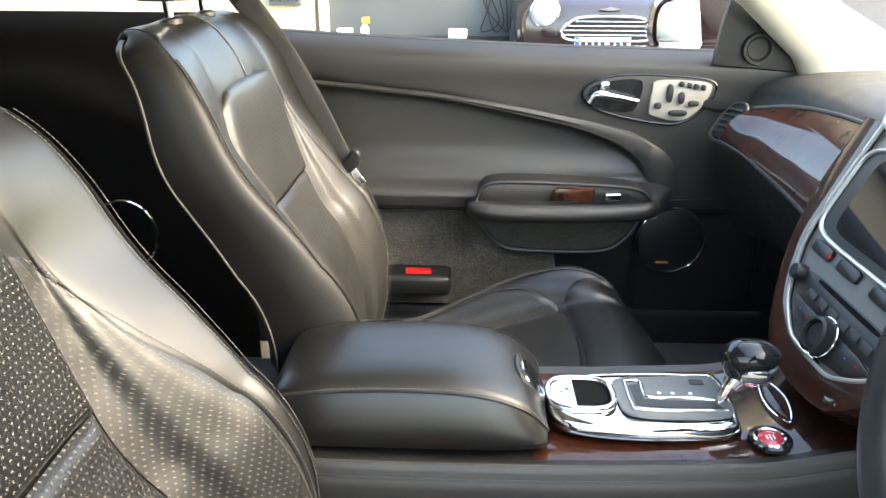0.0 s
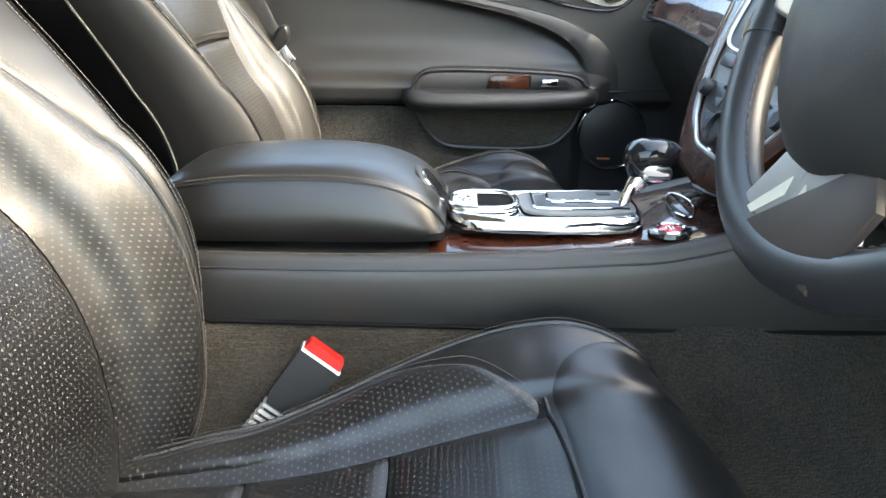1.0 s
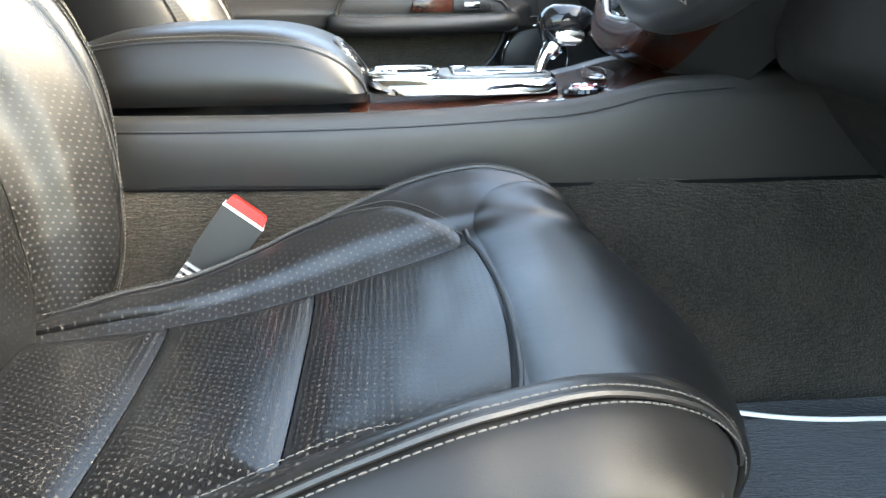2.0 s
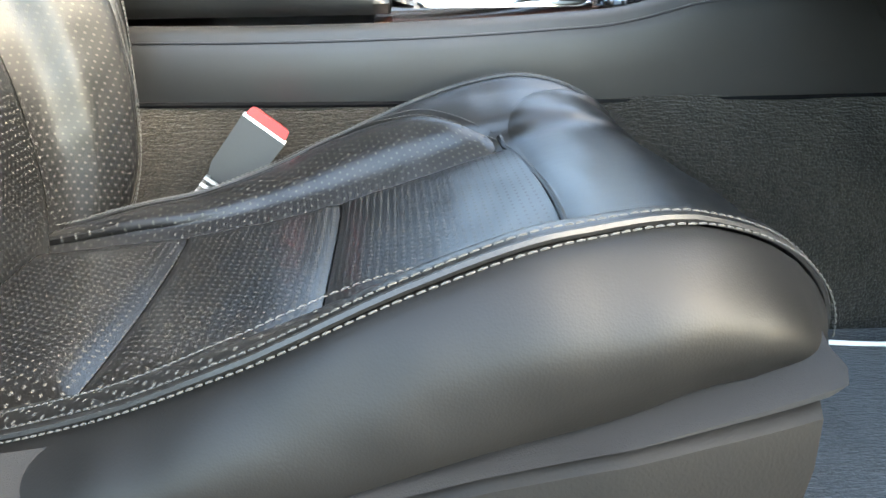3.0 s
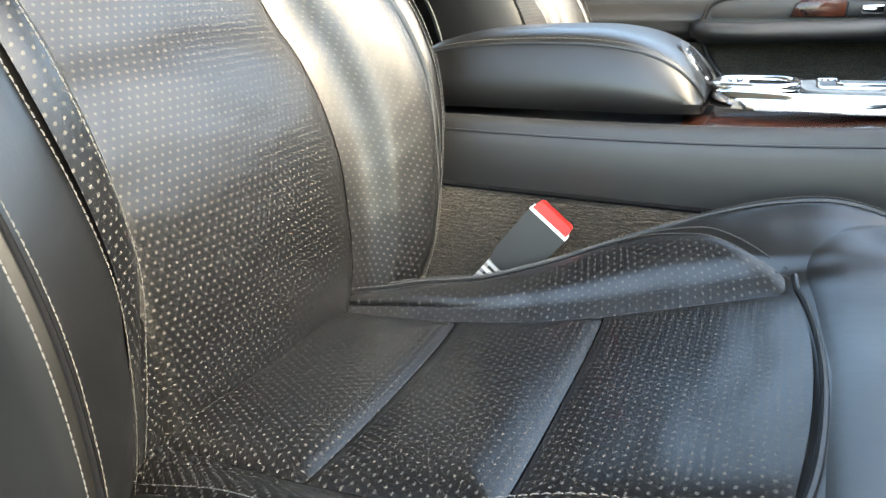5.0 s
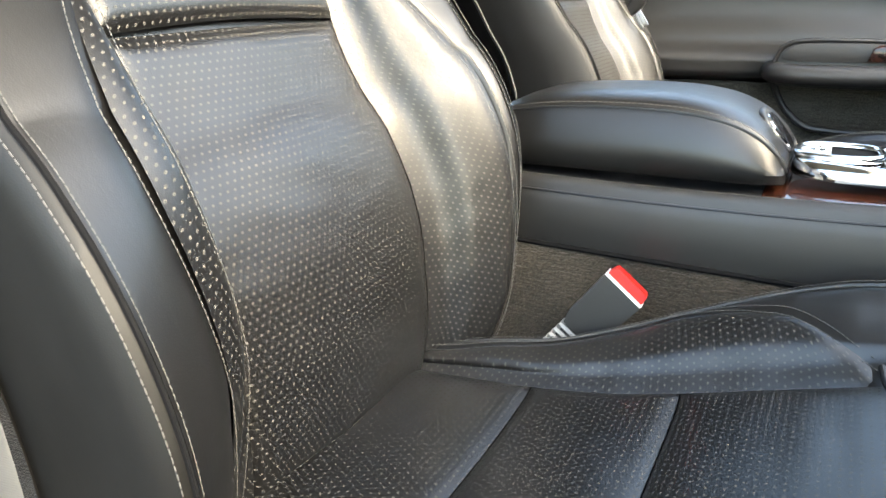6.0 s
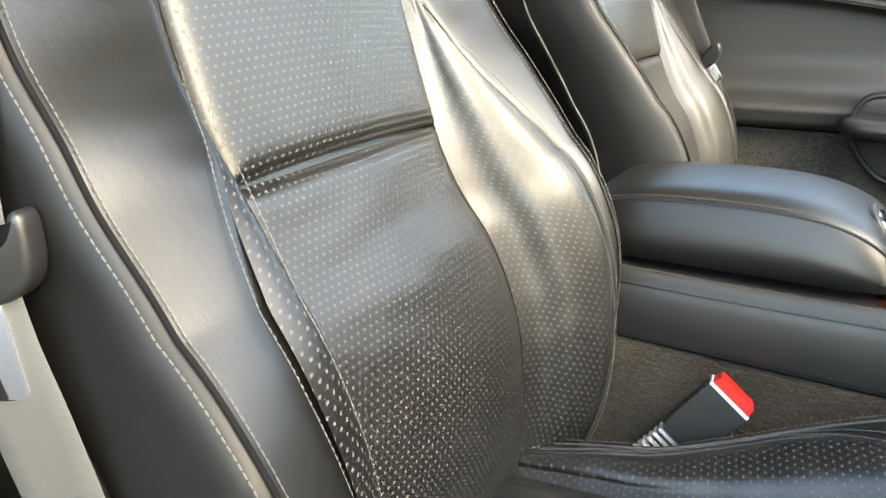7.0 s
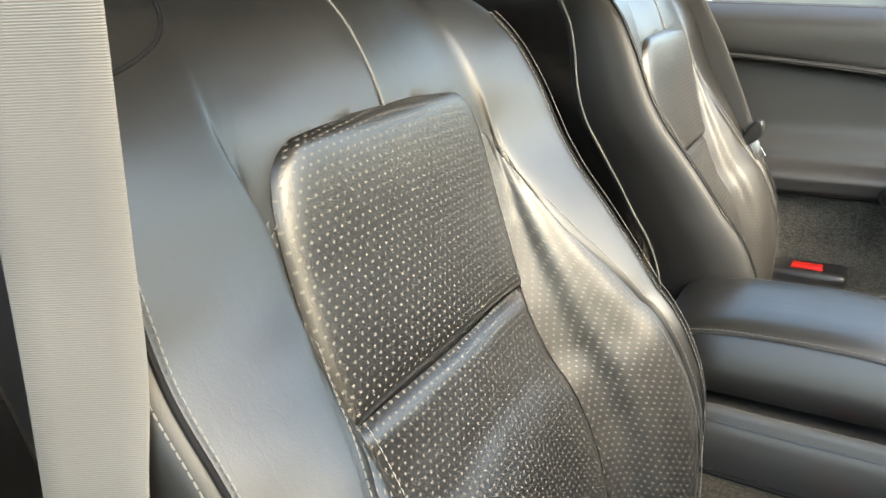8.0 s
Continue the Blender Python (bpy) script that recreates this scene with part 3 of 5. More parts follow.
    v4 = ((-0.15, 0.142), (-0.05, 0.147), (0.0, 0.155), (0.052, 0.168), (0.104, 0.186), (0.159, 0.200), (0.212, 0.208), (0.30, 0.211), (0.355, 0.200), (0.402, 0.176))
    f4 = ((-0.15, 0.003), (-0.05, 0.012), (0.0, 0.017), (0.05, 0.019), (0.105, 0.027), (0.158, 0.036), (0.21, 0.042), (0.262, 0.044), (0.313, 0.039), (0.355, 0.026), (0.39, 0.010), (0.402, -0.006))
    outer, inner = [
        (flat(0.0), T((-0.15, -0.003), (0.40, -0.003))), (T(*w1), T(*low)), (T(*mid_of(w1, w3, 0.5)), T(*mid_of(low, e3, 0.38))), (T(*w3), T(*e3)), (T(*w4), T(*e4)), (T(*w5), T(*e5)), (T(*w6), T(*e6)),
    ], [
        (flat(0.0), T((-0.15, -0.003), (0.40, -0.003))), (T(*v1), T(*low)), (T(*mid_of(v1, v3, 0.5)), T(*mid_of(low, f3, 0.6))), (T(*v3), T(*f3)), (T(*v4), T(*f4)),
        (T(*[(x, v + 0.020) for x, v in v4]), T(*[(x, v - 0.020) for x, v in f4])), (T(*[(x, v + 0.026) for x, v in v4]), T(*[(x, v - 0.045) for x, v in f4])),
    ]
    cush = Pad(cs, -1, inner if even else outer, inner, [(0, 0), (X(0.27), 0.0), (X(0.33), 0.010), (X(0.38), 0.030), (X(0.402), 0.042), (cs.end, 0.038)])
    x0, x1 = X(-0.15), cs.end
    panel("cushion_cover", cush, lambda a, b: (8 * a - 4, x0 + (x1 - x0) * b), 110, 100, LEATHER, seat, 0, 0, sides="", ripple=0.0006,
          sink=lambda q, s: 0.007 * step(table([(0, 2.75), (X(0.22), 2.7), (X(0.27), 1.8), (X(0.288), 0.9), (X(0.297), 0.0), (X(0.32), -1.0), (cs.end, -2.0)], s) - np.abs(q), 0.06))
    for sg in (-1, 1):
        panel("cushion_side", cush, lambda a, b: (sg * (4 + 2 * a), x0 + (x1 - x0) * b), 24, 90, FLANK, seat, 0.0035, 0.0015, 0.010, "lr", ripple=0.0014, seed=5.0)
    cuts = (-0.15, 0.044, 0.169, 0.296)
    for k in range(3):
        e0, e1 = X(cuts[k]) + 0.0006, X(cuts[k + 1]) - 0.0006
        bow = 0.010 if k == 2 else 0.004
        dip_in = 0.004
        panel("cushion_insert", cush, lambda a, b: ((2 * a - 1) * 1.0, e0 + (e1 - e0) * b + (1 - (2 * a - 1) ** 2) * (bow * b + (dip_in if k else 0) * (1 - b))),
              50, 34, PERF, seat, 0.0085, 0.0025, 0.014, "lrbt" if k < 2 else "lrb", ripple=0.0008, seed=k * 7.0)
    qc = [(X(-0.15), 3.0), (X(0.22), 3.0), (X(0.25), 2.7), (X(0.275), 2.1), (X(0.296), 1.35)]
    g0, g1 = X(-0.15), X(0.296)
    for sg in (-1, 1):
        panel("cushion_bolster", cush, lambda a, b: (sg * (1.0 + (table(qc, g0 + (g1 - g0) * b) * (1.03 if sg < 0 else 1.0) - 1) * a), g0 + (g1 - g0) * b), 20, 70, PERF, seat, 0.005, 0.003, 0.009, "lrt", ripple=0.001)

    def front(a, b):
        q = (2 * a - 1) * 3.95
        st = table([(0, X(0.307)), (0.8, X(0.304)), (1.3, X(0.303)), (1.8, X(0.308)), (2.4, X(0.319)), (3.2, X(0.345)), (3.95, X(0.378))], np.abs(q))
        return q, st + (x1 - st) * b

    panel("cushion_front", cush, front, 70, 44, LEATHER, seat, 0.0020, 0.0012, 0.0060, "lrb", ripple=0.0012, seed=9.0)
    lines = []
    ss = np.linspace(g0, g1, 80)
    qs = table(qc, ss)
    s2 = np.linspace(X(-0.13), X(0.398), 90)
    for sg in (-1, 1):
        qn = qs * (1.03 if sg < 0 else 1.0)
        lines += [cush.line(sg * (qn - 0.16), ss, 0.0044)] if sg < 0 else [cush.line(qn + 0.12, ss, 0.0016), cush.line(qn - 0.22, ss, 0.0046)]
        lines += [cush.line(sg * 3.80, s2, 0.0016), cush.line(sg * 4.16, s2, 0.0046)]
    tagged(part("cushion_stitching", stitches(lines), THREAD, seat, "grey double stitching"), kind="stuff")
    q = np.linspace(-1.3, 1.3, 60)
    p, n = cush.line(q, X(0.296) + 0.010 * np.clip(1 - q ** 2, 0, 1) + 0.003, 0.0008)
    part("insert_cord", sweep(p, 0.0024, 7), LEATHER, seat)
    for sg in (-1, 1):
        p, n = cush.line(sg * 3.97, s2, 0.001)
        part("cushion_seam", sweep(p, 0.0018, 6), LEATHER_FIRM, seat)
    p, n = back.line(np.linspace(-3.4, 3.4, 50), S(0.448), 0.0)
    part("valley_cord", sweep(p + np.array([0.006, 0, 0]), 0.0022, 7), LEATHER, seat)
    # flocked strip and valance under the cushion side
    hem = smooth_curve([(-0.16, 0.466), (0.0, 0.480), (0.136, 0.496), (0.211, 0.507), (0.251, 0.516), (0.29, 0.524), (0.33, 0.532), (0.357, 0.538), (0.372, 0.542)], 60)
    grow = np.interp(hem[:, 0], [-0.16, 0.25, 0.29, 0.33, 0.372], [0.002, 0.002, 0.003, 0.006, 0.010])
    for sg in (-1, 1):
        if sg > 0:  # lower and narrower beside the tunnel
            hem = hem - np.array([0, 0.055])
        wy = sg * (1.0 if sg < 0 else 0.84) * np.interp(hem[:, 0], [-0.16, 0.0, 0.3, 0.372], [0.232, 0.242, 0.245, 0.236])
        rows = [np.stack((hem[:, 0] - back_x * f, wy + sg * dy, hem[:, 1] + dz - f * grow), 1) for dy, dz, f, back_x in ((-0.035, 0.014, 0, 0), (-0.012, 0.001, 0, 0), (0.0, 0.0, 0, 0), (0.0055, -0.001, 0.3, 0.006), (0.0065, -0.001, 0.7, 0.012), (0.003, -0.001, 1.0, 0.016), (-0.012, -0.002, 1.05, 0.016))]
        part("flocked_strip", mesh_of("flocked_strip", np.stack(rows).reshape(-1, 3), grid_faces(7, 60)), FUZZ, seat, "grey flocked strip under the cushion")
        rows = []
        for dy, dz, back_x in ((-0.012, -0.0005, 0.009), (0.0015, -0.001, 0.009), (0.008, -0.006, 0.010), (0.012, -0.025, 0.012), (0.011, -0.07, 0.017), (0.004, -0.12, 0.024), (-0.10, -0.12, 0.024)):
            rows.append(np.stack((hem[:, 0] - back_x, wy + sg * dy, hem[:, 1] + dz - grow), 1))
        V = np.stack(rows)
        V = np.concatenate((V, V[:, -1:] - np.array([0.004, sg * 0.006, 0]), V[:, -1:] - np.array([0.012, sg * 0.20, 0])), 1)
        part("valance", mesh_of("valance", V.reshape(-1, 3), grid_faces(7, 62)), VALANCE, seat, "dark plastic seat base valance")
    if not even:
        part("recliner_cover", slab([(-0.20, 0.466), (-0.02, 0.487), (0.02, 0.494), (0.050, 0.497), (0.060, 0.492), (0.070, 0.481), (0.085, 0.470), (0.03, 0.466), (-0.2, 0.446)], axes((0, -0.205, 0), (1, 0, 0), (0, 0, 1)), 0.012, 0.003, 3),
             plain("pale grey plastic", (0.05, 0.049, 0.047), 0.45), seat, "pale grey plastic recliner cover")
    part("seat_base", rbox((-0.15, -0.205, 0.345), (0.36, 0.205, 0.435), 0.02), BLACK, seat)
    for w in (-0.17, 0.17):
        part("seat_rail", rbox((-0.2, w - 0.02, 0.318), (0.36, w + 0.02, 0.350), 0.004), BLACK, seat)
    return seat


driver_seat, passenger_seat = front_seat(), front_seat(True)
passenger_seat.location = (0.138, YP, 0.32)
for piece in passenger_seat.children:  # its cushion is set further back and higher
    if piece.name.startswith(("cushion", "flocked", "valance", "seat_base")):
        piece.location += Vector((-0.03, 0.0, 0.0))
for piece in list(driver_seat.children):  # outboard piping left out, as it caught the sky too brightly
    if piece.name.startswith("piping") and piece.data.vertices[0].co.y < 0:
        bpy.data.objects.remove(piece)
driver_seat.location = (0.12, YD, 0.32)


# ---------------------------------------------------------------- floor, tunnel and shell
def sheet(name, fn, ua, ub, na, nb, mat, parent=None, label="", uvscale=None):
    a, b = np.meshgrid(np.linspace(*ua, na), np.linspace(*ub, nb), indexing="ij")
    V = np.stack(fn(a, b), -1)
    return part(name, mesh_of(name, V.reshape(-1, 3), grid_faces(na, nb)), mat, parent, label)


floor = tagged(new("floor"), "car floor covered in black carpet", "floor", kind="structure")
part("floor_pan", rbox((-1.6, 0.16, 0.10), (1.1, 1.73, 0.318), 0.01), CARPET_BLACK, floor)
tun = [(0.745, 0.2), (0.785, 0.36), (0.815, 0.45), (0.850, 0.515), (0.874, 0.545), (0.890, 0.56), (1.06, 0.56), (1.082, 0.52), (1.105, 0.45), (1.13, 0.36), (1.175, 0.2)]
rings = []
for x in np.linspace(-1.5, 0.95, 60):
    rings.append([(x, y + 0.004 * noise.noise((x * 9, y * 30, 3)), z + 0.004 * noise.noise((x * 12, y * 20, 7))) for y, z in tun])
part("tunnel_carpet", loft(rings), CARPET, floor, "brown-grey carpet on the tunnel side")
part("foot_mat", rbox((0.40, 0.30, 0.316), (1.0, 0.735, 0.328), 0.005), MAT, floor)
part("toe_board", rbox((0.95, 0.16, 0.2), (1.08, 1.73, 0.9), 0.02), CARPET_BLACK, floor)
# bulkhead coloured near black in place of the shade at the rear
part("rear_bulkhead", rbox((-1.2, 0.2, 0.2), (-1.05, 1.7, 1.0), 0.05), DARK_MATT, floor)
part("sill", rbox((-1.6, 0.13, 0.10), (1.1, 0.21, 0.37), 0.02), TRIM, floor)
part("sill", rbox((-1.6, 1.66, 0.10), (1.1, 1.76, 0.40), 0.02), TRIM, floor)

shell = tagged(new("car_body"), "two-door coupe body with cream lined roof and pillars", "car body", kind="structure")
part("header_rail", sweep(smooth_curve([(0.16, 0.43, 1.30), (0.20, 0.62, 1.32), (0.215, YC, 1.327), (0.20, 1.27, 1.32), (0.16, 1.46, 1.30)], 30), 0.032, 12, flat=0.6), CREAM, shell, "cream windscreen header")
roof = []
for x, w, z in ((-1.85, 0.50, 0.93), (-1.55, 0.54, 1.05), (-1.25, 0.57, 1.19), (-1.0, 0.59, 1.265), (-0.6, 0.60, 1.335), (-0.2, 0.60, 1.350), (0.05, 0.58, 1.337), (0.19, 0.55, 1.31)):
    roof.append([(x, YC + w * k, z - 0.06 * k ** 4) for k in np.linspace(-1, 1, 17)] + [(x, YC + (w + 0.03) * k, z + 0.045 - 0.06 * k ** 4) for k in np.linspace(1, -1, 17)])
part("roof", loft(roof), CREAM, shell, "cream lined roof")
for y in (YC - 0.60, YC + 0.60):
    part("rear_pillar", slab([(-0.98, 0.97), (-0.80, 1.16), (-0.90, 1.20), (-1.3, 1.12), (-1.85, 0.93), (-1.85, 0.85), (-1.1, 0.9)], axes((0, y + 0.05, 0), (1, 0, 0), (0, 0, 1)), 0.10), BLACK, shell)
part("parcel_shelf", rbox((-1.9, 0.3, 0.86), (-1.1, 1.6, 0.92), 0.02), TRIM, shell)


def pillar(name, pts, mat, parent, label=""):
    """A tapered pillar: places with half-widths along x and y."""
    rings = []
    for (x, y, z), rx, ry in pts:
        rings.append([(x + a, y + b, z) for a, b in oval(0, 0, rx, ry, 20, 3.0)])
    return part(name, loft(rings), mat, parent, label)


for sg in (1, -1):
    yy = lambda y: YC + sg * (y - YC)
    pillar("windscreen_pillar", [((0.90, yy(1.63), 0.86), 0.16, 0.05), ((0.815, yy(1.615), 0.93), 0.12, 0.045), ((0.665, yy(1.575), 1.02), 0.085, 0.04),
                                 ((0.445, yy(1.52), 1.15), 0.07, 0.035), ((0.2, yy(1.455), 1.28), 0.06, 0.035), ((0.1, yy(1.44), 1.325), 0.06, 0.035)], CREAM, shell, "cream windscreen pillar")
part("scuttle", rbox((0.98, 0.2, 0.86), (1.3, 1.69, 0.91), 0.02), BLACK, shell)
part("bonnet", rbox((1.2, 0.15, 0.6), (2.6, 1.74, 0.93), 0.09), PAINT, shell, "dark bonnet ahead of the windscreen")
sheet("windscreen", lambda a, b: (1.1 - 0.92 * b - 0.08 * np.cos((a - 0.5) * 2.6) * 0, YC + (a - 0.5) * (1.36 - 0.36 * b), 0.91 + 0.40 * b + 0.03 * np.sin(b * math.pi)), (0, 1), (0, 1), 9, 9,
      plain("windscreen glass", (1, 1, 1), 0.0, bump=0), shell, "clear windscreen")
glass = bpy.data.materials["windscreen glass"]
glass.node_tree.nodes["Principled BSDF"].inputs["Transmission Weight"].default_value = 1.0
glass.node_tree.nodes["Principled BSDF"].inputs["IOR"].default_value = 1.02
bpy.data.objects["windscreen"].visible_shadow = False
# rear quarter trims, both sides; the shade there is put into their near-black colour
for sg in (1, -1):
    yy = lambda y: YC + sg * (y - YC)
    V = []
    xs, zs = np.linspace(-1.2, -0.30, 46), np.linspace(0.21, 1.0, 40)
    for x in xs:
        for z in zs:
            d = 0.03 * (1 / (1 + math.exp(-(z - (0.905 - 0.30 * max(0, x + 0.70) ** 1.5 * 2)) / 0.006)))
            top = 0.03 * max(0, (z - 0.96) / 0.04) ** 2
            V.append((x, yy(1.555 + d + top + 0.02 * (x + 0.3) ** 2), z))
    part("quarter_trim", mesh_of("quarter_trim", V, grid_faces(46, 40)), DARK_MATT, shell, "rear quarter trim, coloured near black for its shade")
    part("quarter_panel", rbox((-1.6, min(yy(1.63), yy(1.73)), 0.2), (-0.28, max(yy(1.63), yy(1.73)), 0.985), 0.03), DARK_MATT, shell)
    ring = [(-0.535 + 0.060 * math.cos(t), yy(1.548), 0.597 + 0.067 * math.sin(t)) for t in np.linspace(0, 2 * math.pi, 48, endpoint=False)]
    part("speaker_ring", sweep(ring, 0.003, 8, True), CHROME, shell, "chrome ring of the rear speaker")
rear_seat = empty("rear_seat", (-0.85, YC, 0.32), "black leather rear bench seat in shadow", "seat")
part("bench", rbox((-1.05, 0.35, 0.316), (-0.62, 1.54, 0.50), 0.06, 4), LEATHER, rear_seat)
part("backrest", rbox((-1.12, 0.35, 0.42), (-0.93, 1.54, 0.92), 0.07, 4, pose(0, 0, 0, 0, -12)), LEATHER, rear_seat)

# ---------------------------------------------------------------- passenger door
door = tagged(new("door_1"), "closed passenger door with charcoal leather card and walnut pull", "door", kind="structure")
ARCH = [(-0.40, 0.888), (-0.25, 0.880), (-0.138, 0.870), (-0.009, 0.857), (0.095, 0.844), (0.199, 0.823), (0.304, 0.800), (0.365, 0.780), (0.411, 0.759), (0.445, 0.732), (0.462, 0.705), (0.470, 0.680), (0.472, 0.655)]
ARCH_OUT = [(-0.40, 0.891), (-0.25, 0.884), (-0.112, 0.875), (0.0, 0.864), (0.095, 0.853), (0.199, 0.838), (0.303, 0.820), (0.365, 0.808), (0.420, 0.793), (0.465, 0.772), (0.505, 0.745), (0.530, 0.705), (0.540, 0.655)]


def door_y(x, z):
    """Depth of the door card: belt roll, recess under the arch, elbow bulge, lower panel."""
    arch = np.interp(x, [p[0] for p in ARCH], [p[1] for p in ARCH], right=0.0)
    y = 1.632 + 0.0 * x
    inside = step(arch - z, 0.004) * step(0.468 - x, 0.004)
    y = y + 0.022 * inside
    elbow = np.exp(-((z - 0.655) / 0.030) ** 4) * step(0.50 - x, 0.01)
    y = y - 0.055 * elbow * np.where(z > 0.655, 1, step(z - 0.628, 0.0025))
    y = y - 0.018 * inside * np.exp(-((z - 0.70) / 0.03) ** 2)
    y = y + 0.025 * step(0.626 - z, 0.003)
    lip = np.clip((z - 0.915) / 0.035, 0, 1)
    return y + 0.030 * lip ** 2.2 - 0.004 * np.exp(-((z - 0.905) / 0.03) ** 2)


def belt_z(x):
    return np.interp(x, [-0.45, -0.149, 0.095, 0.298, 0.60, 0.80], [0.975, 0.960, 0.948, 0.940, 0.934, 0.925])


def card(a, b):
    z = 0.40 + (belt_z(a) - 0.40) * b
    return a, door_y(a, z * 1.0 + (0.948 - belt_z(a)) * np.clip((b - 0.8) / 0.2, 0, 1)), z


sheet("door_card", card, (-0.34, 0.80), (0, 1), 230, 200, LEATHER_FIRM, door)
part("door_skin", rbox((-0.34, 1.70, 0.30), (0.85, 1.82, 0.93), 0.03), PAINT, door)
part("window_seal", sweep([(x, 1.668, belt_z(x) - 0.006) for x in np.linspace(-0.33, 0.72, 20)], 0.010, 8), RUBBER, door)
# sweeping arch trim with its stitching
ai, ao = smooth_curve(ARCH, 90), smooth_curve(ARCH_OUT, 90)
V = []
for u, lift in ((-0.02, -0.020), (0.02, 0.003), (0.12, 0.007), (0.5, 0.009), (0.88, 0.005), (1.0, -0.002)):
    P = ai * (1 - u) + ao * u
    V.append(np.stack((P[:, 0], 1.632 - lift + 0 * P[:, 0], P[:, 1]), 1))
part("arch_trim", mesh_of("arch_trim", np.stack(V).reshape(-1, 3), grid_faces(6, 90)), LEATHER_FIRM, door, "sweeping padded leather arch on the door")
P = ai * 0.86 + ao * 0.14
tagged(part("arch_stitching", stitches([(np.stack((P[:, 0], 1.624 + 0 * P[:, 0], P[:, 1]), 1), np.tile((0, -1, 0.2), (90, 1)))]), THREAD_DARK, door), kind="stuff")
P = ai * 1.02 - ao * 0.02
part("arch_seam", sweep(np.stack((P[:, 0], 1.636 + 0 * P[:, 0], P[:, 1]), 1), 0.0022, 6), BLACK, door)
part("door_seam", sweep([(0.470, 1.622, 0.655), (0.56, 1.626, 0.657), (0.68, 1.63, 0.66)], 0.0018, 6), BLACK, door)
# pull: tray, walnut and window switch
pull_edge = smooth_curve([(0.136, 0.640), (0.138, 0.672), (0.155, 0.696), (0.20, 0.703), (0.32, 0.701), (0.43, 0.694), (0.462, 0.676), (0.470, 0.650), (0.468, 0.634), (0.30, 0.628), (0.15, 0.630)], 60, True)
part("pull_body", slab([tuple(p) for p in pull_edge], axes((0, 1.64, 0), (1, 0, 0), (0, 0, 1)), 0.064, 0.008, 4), LEATHER_FIRM, door, "padded door pull")
part("pull_bar", sweep(smooth_curve([(0.132, 1.600, 0.650), (0.145, 1.574, 0.648), (0.20, 1.565, 0.646), (0.32, 1.562, 0.647), (0.42, 1.566, 0.650), (0.462, 1.578, 0.652), (0.474, 1.60, 0.652)], 50), 0.019, 16, flat=0.95), LEATHER_FIRM, door, "padded leather grab bar")
part("pull_rim", sweep([(x, 1.577, z) for x, z in pull_edge], 0.0035, 8, True), LEATHER_FIRM, door)
tray = smooth_curve([(0.150, 0.676), (0.162, 0.692), (0.20, 0.698), (0.32, 0.697), (0.42, 0.690), (0.440, 0.678), (0.43, 0.669), (0.30, 0.668), (0.17, 0.669)], 50, True)
part("pull_tray", slab([tuple(p) for p in tray], axes((0, 1.5765, 0), (1, 0, 0), (0, 0, 1)), 0.003, 0.001), TRIM, door)
part("walnut_inlay", slab([(0.275, 0.670), (0.355, 0.670), (0.355, 0.694), (0.290, 0.696), (0.281, 0.690)], axes((0, 1.5735, 0), (1, 0, 0), (0, 0, 1)), 0.010, 0.003), WOOD, door, "burr walnut inlay")
part("switch_plate", slab([(0.358, 0.670), (0.425, 0.671), (0.431, 0.680), (0.420, 0.690), (0.358, 0.694)], axes((0, 1.5735, 0), (1, 0, 0), (0, 0, 1)), 0.007, 0.002), BLACK, door)
part("window_switch", rbox((0.377, 1.560, 0.674), (0.408, 1.570, 0.688), 0.003), CHROME, door, "chrome window switch")
# lower door: carpet, pocket, speaker
part("door_carpet", slab([(-0.33, 0.41), (0.32, 0.41), (0.30, 0.53), (0.19, 0.545), (0.145, 0.60), (0.132, 0.622), (-0.33, 0.622)], axes((0, 1.654, 0), (1, 0, 0), (0, 0, 1)), 0.010, 0.004), CARPET_DOOR, door, "grey carpet on the lower door")
pocket = smooth_curve([(0.136, 0.624), (0.145, 0.603), (0.161, 0.578), (0.194, 0.550), (0.24, 0.543), (0.316, 0.541), (0.38, 0.543), (0.418, 0.553), (0.446, 0.580), (0.460, 0.606), (0.467, 0.628)], 60)
part("map_pocket", slab([tuple(p) for p in pocket], axes((0, 1.648, 0), (1, 0, 0), (0, 0, 1)), 0.003), CARPET_DOOR, door, "dark map pocket")
part("pocket_rim", sweep([(x, 1.632, z) for x, z in pocket], 0.0055, 8), TRIM, door)
sc = (0.530, 0.570)
part("speaker_cover", slab(oval(sc[0], sc[1], 0.064, 0.067, 40), axes((0, 1.640, 0), (1, 0, 0), (0, 0, 1)), 0.008, 0.004), BLACK, door)
part("speaker_ring", sweep([(sc[0] + 0.067 * math.cos(t), 1.630, sc[1] + 0.069 * math.sin(t)) for t in np.linspace(0, 2 * math.pi, 60, endpoint=False)], 0.0022, 8, True), CHROME, door, "thin chrome speaker ring")
part("speaker_badge", rbox((0.505, 1.627, 0.520), (0.530, 1.632, 0.523), 0.0005, 1), plain("copper badge", (0.6, 0.25, 0.1), 0.3, 0.9, bump=0), door)
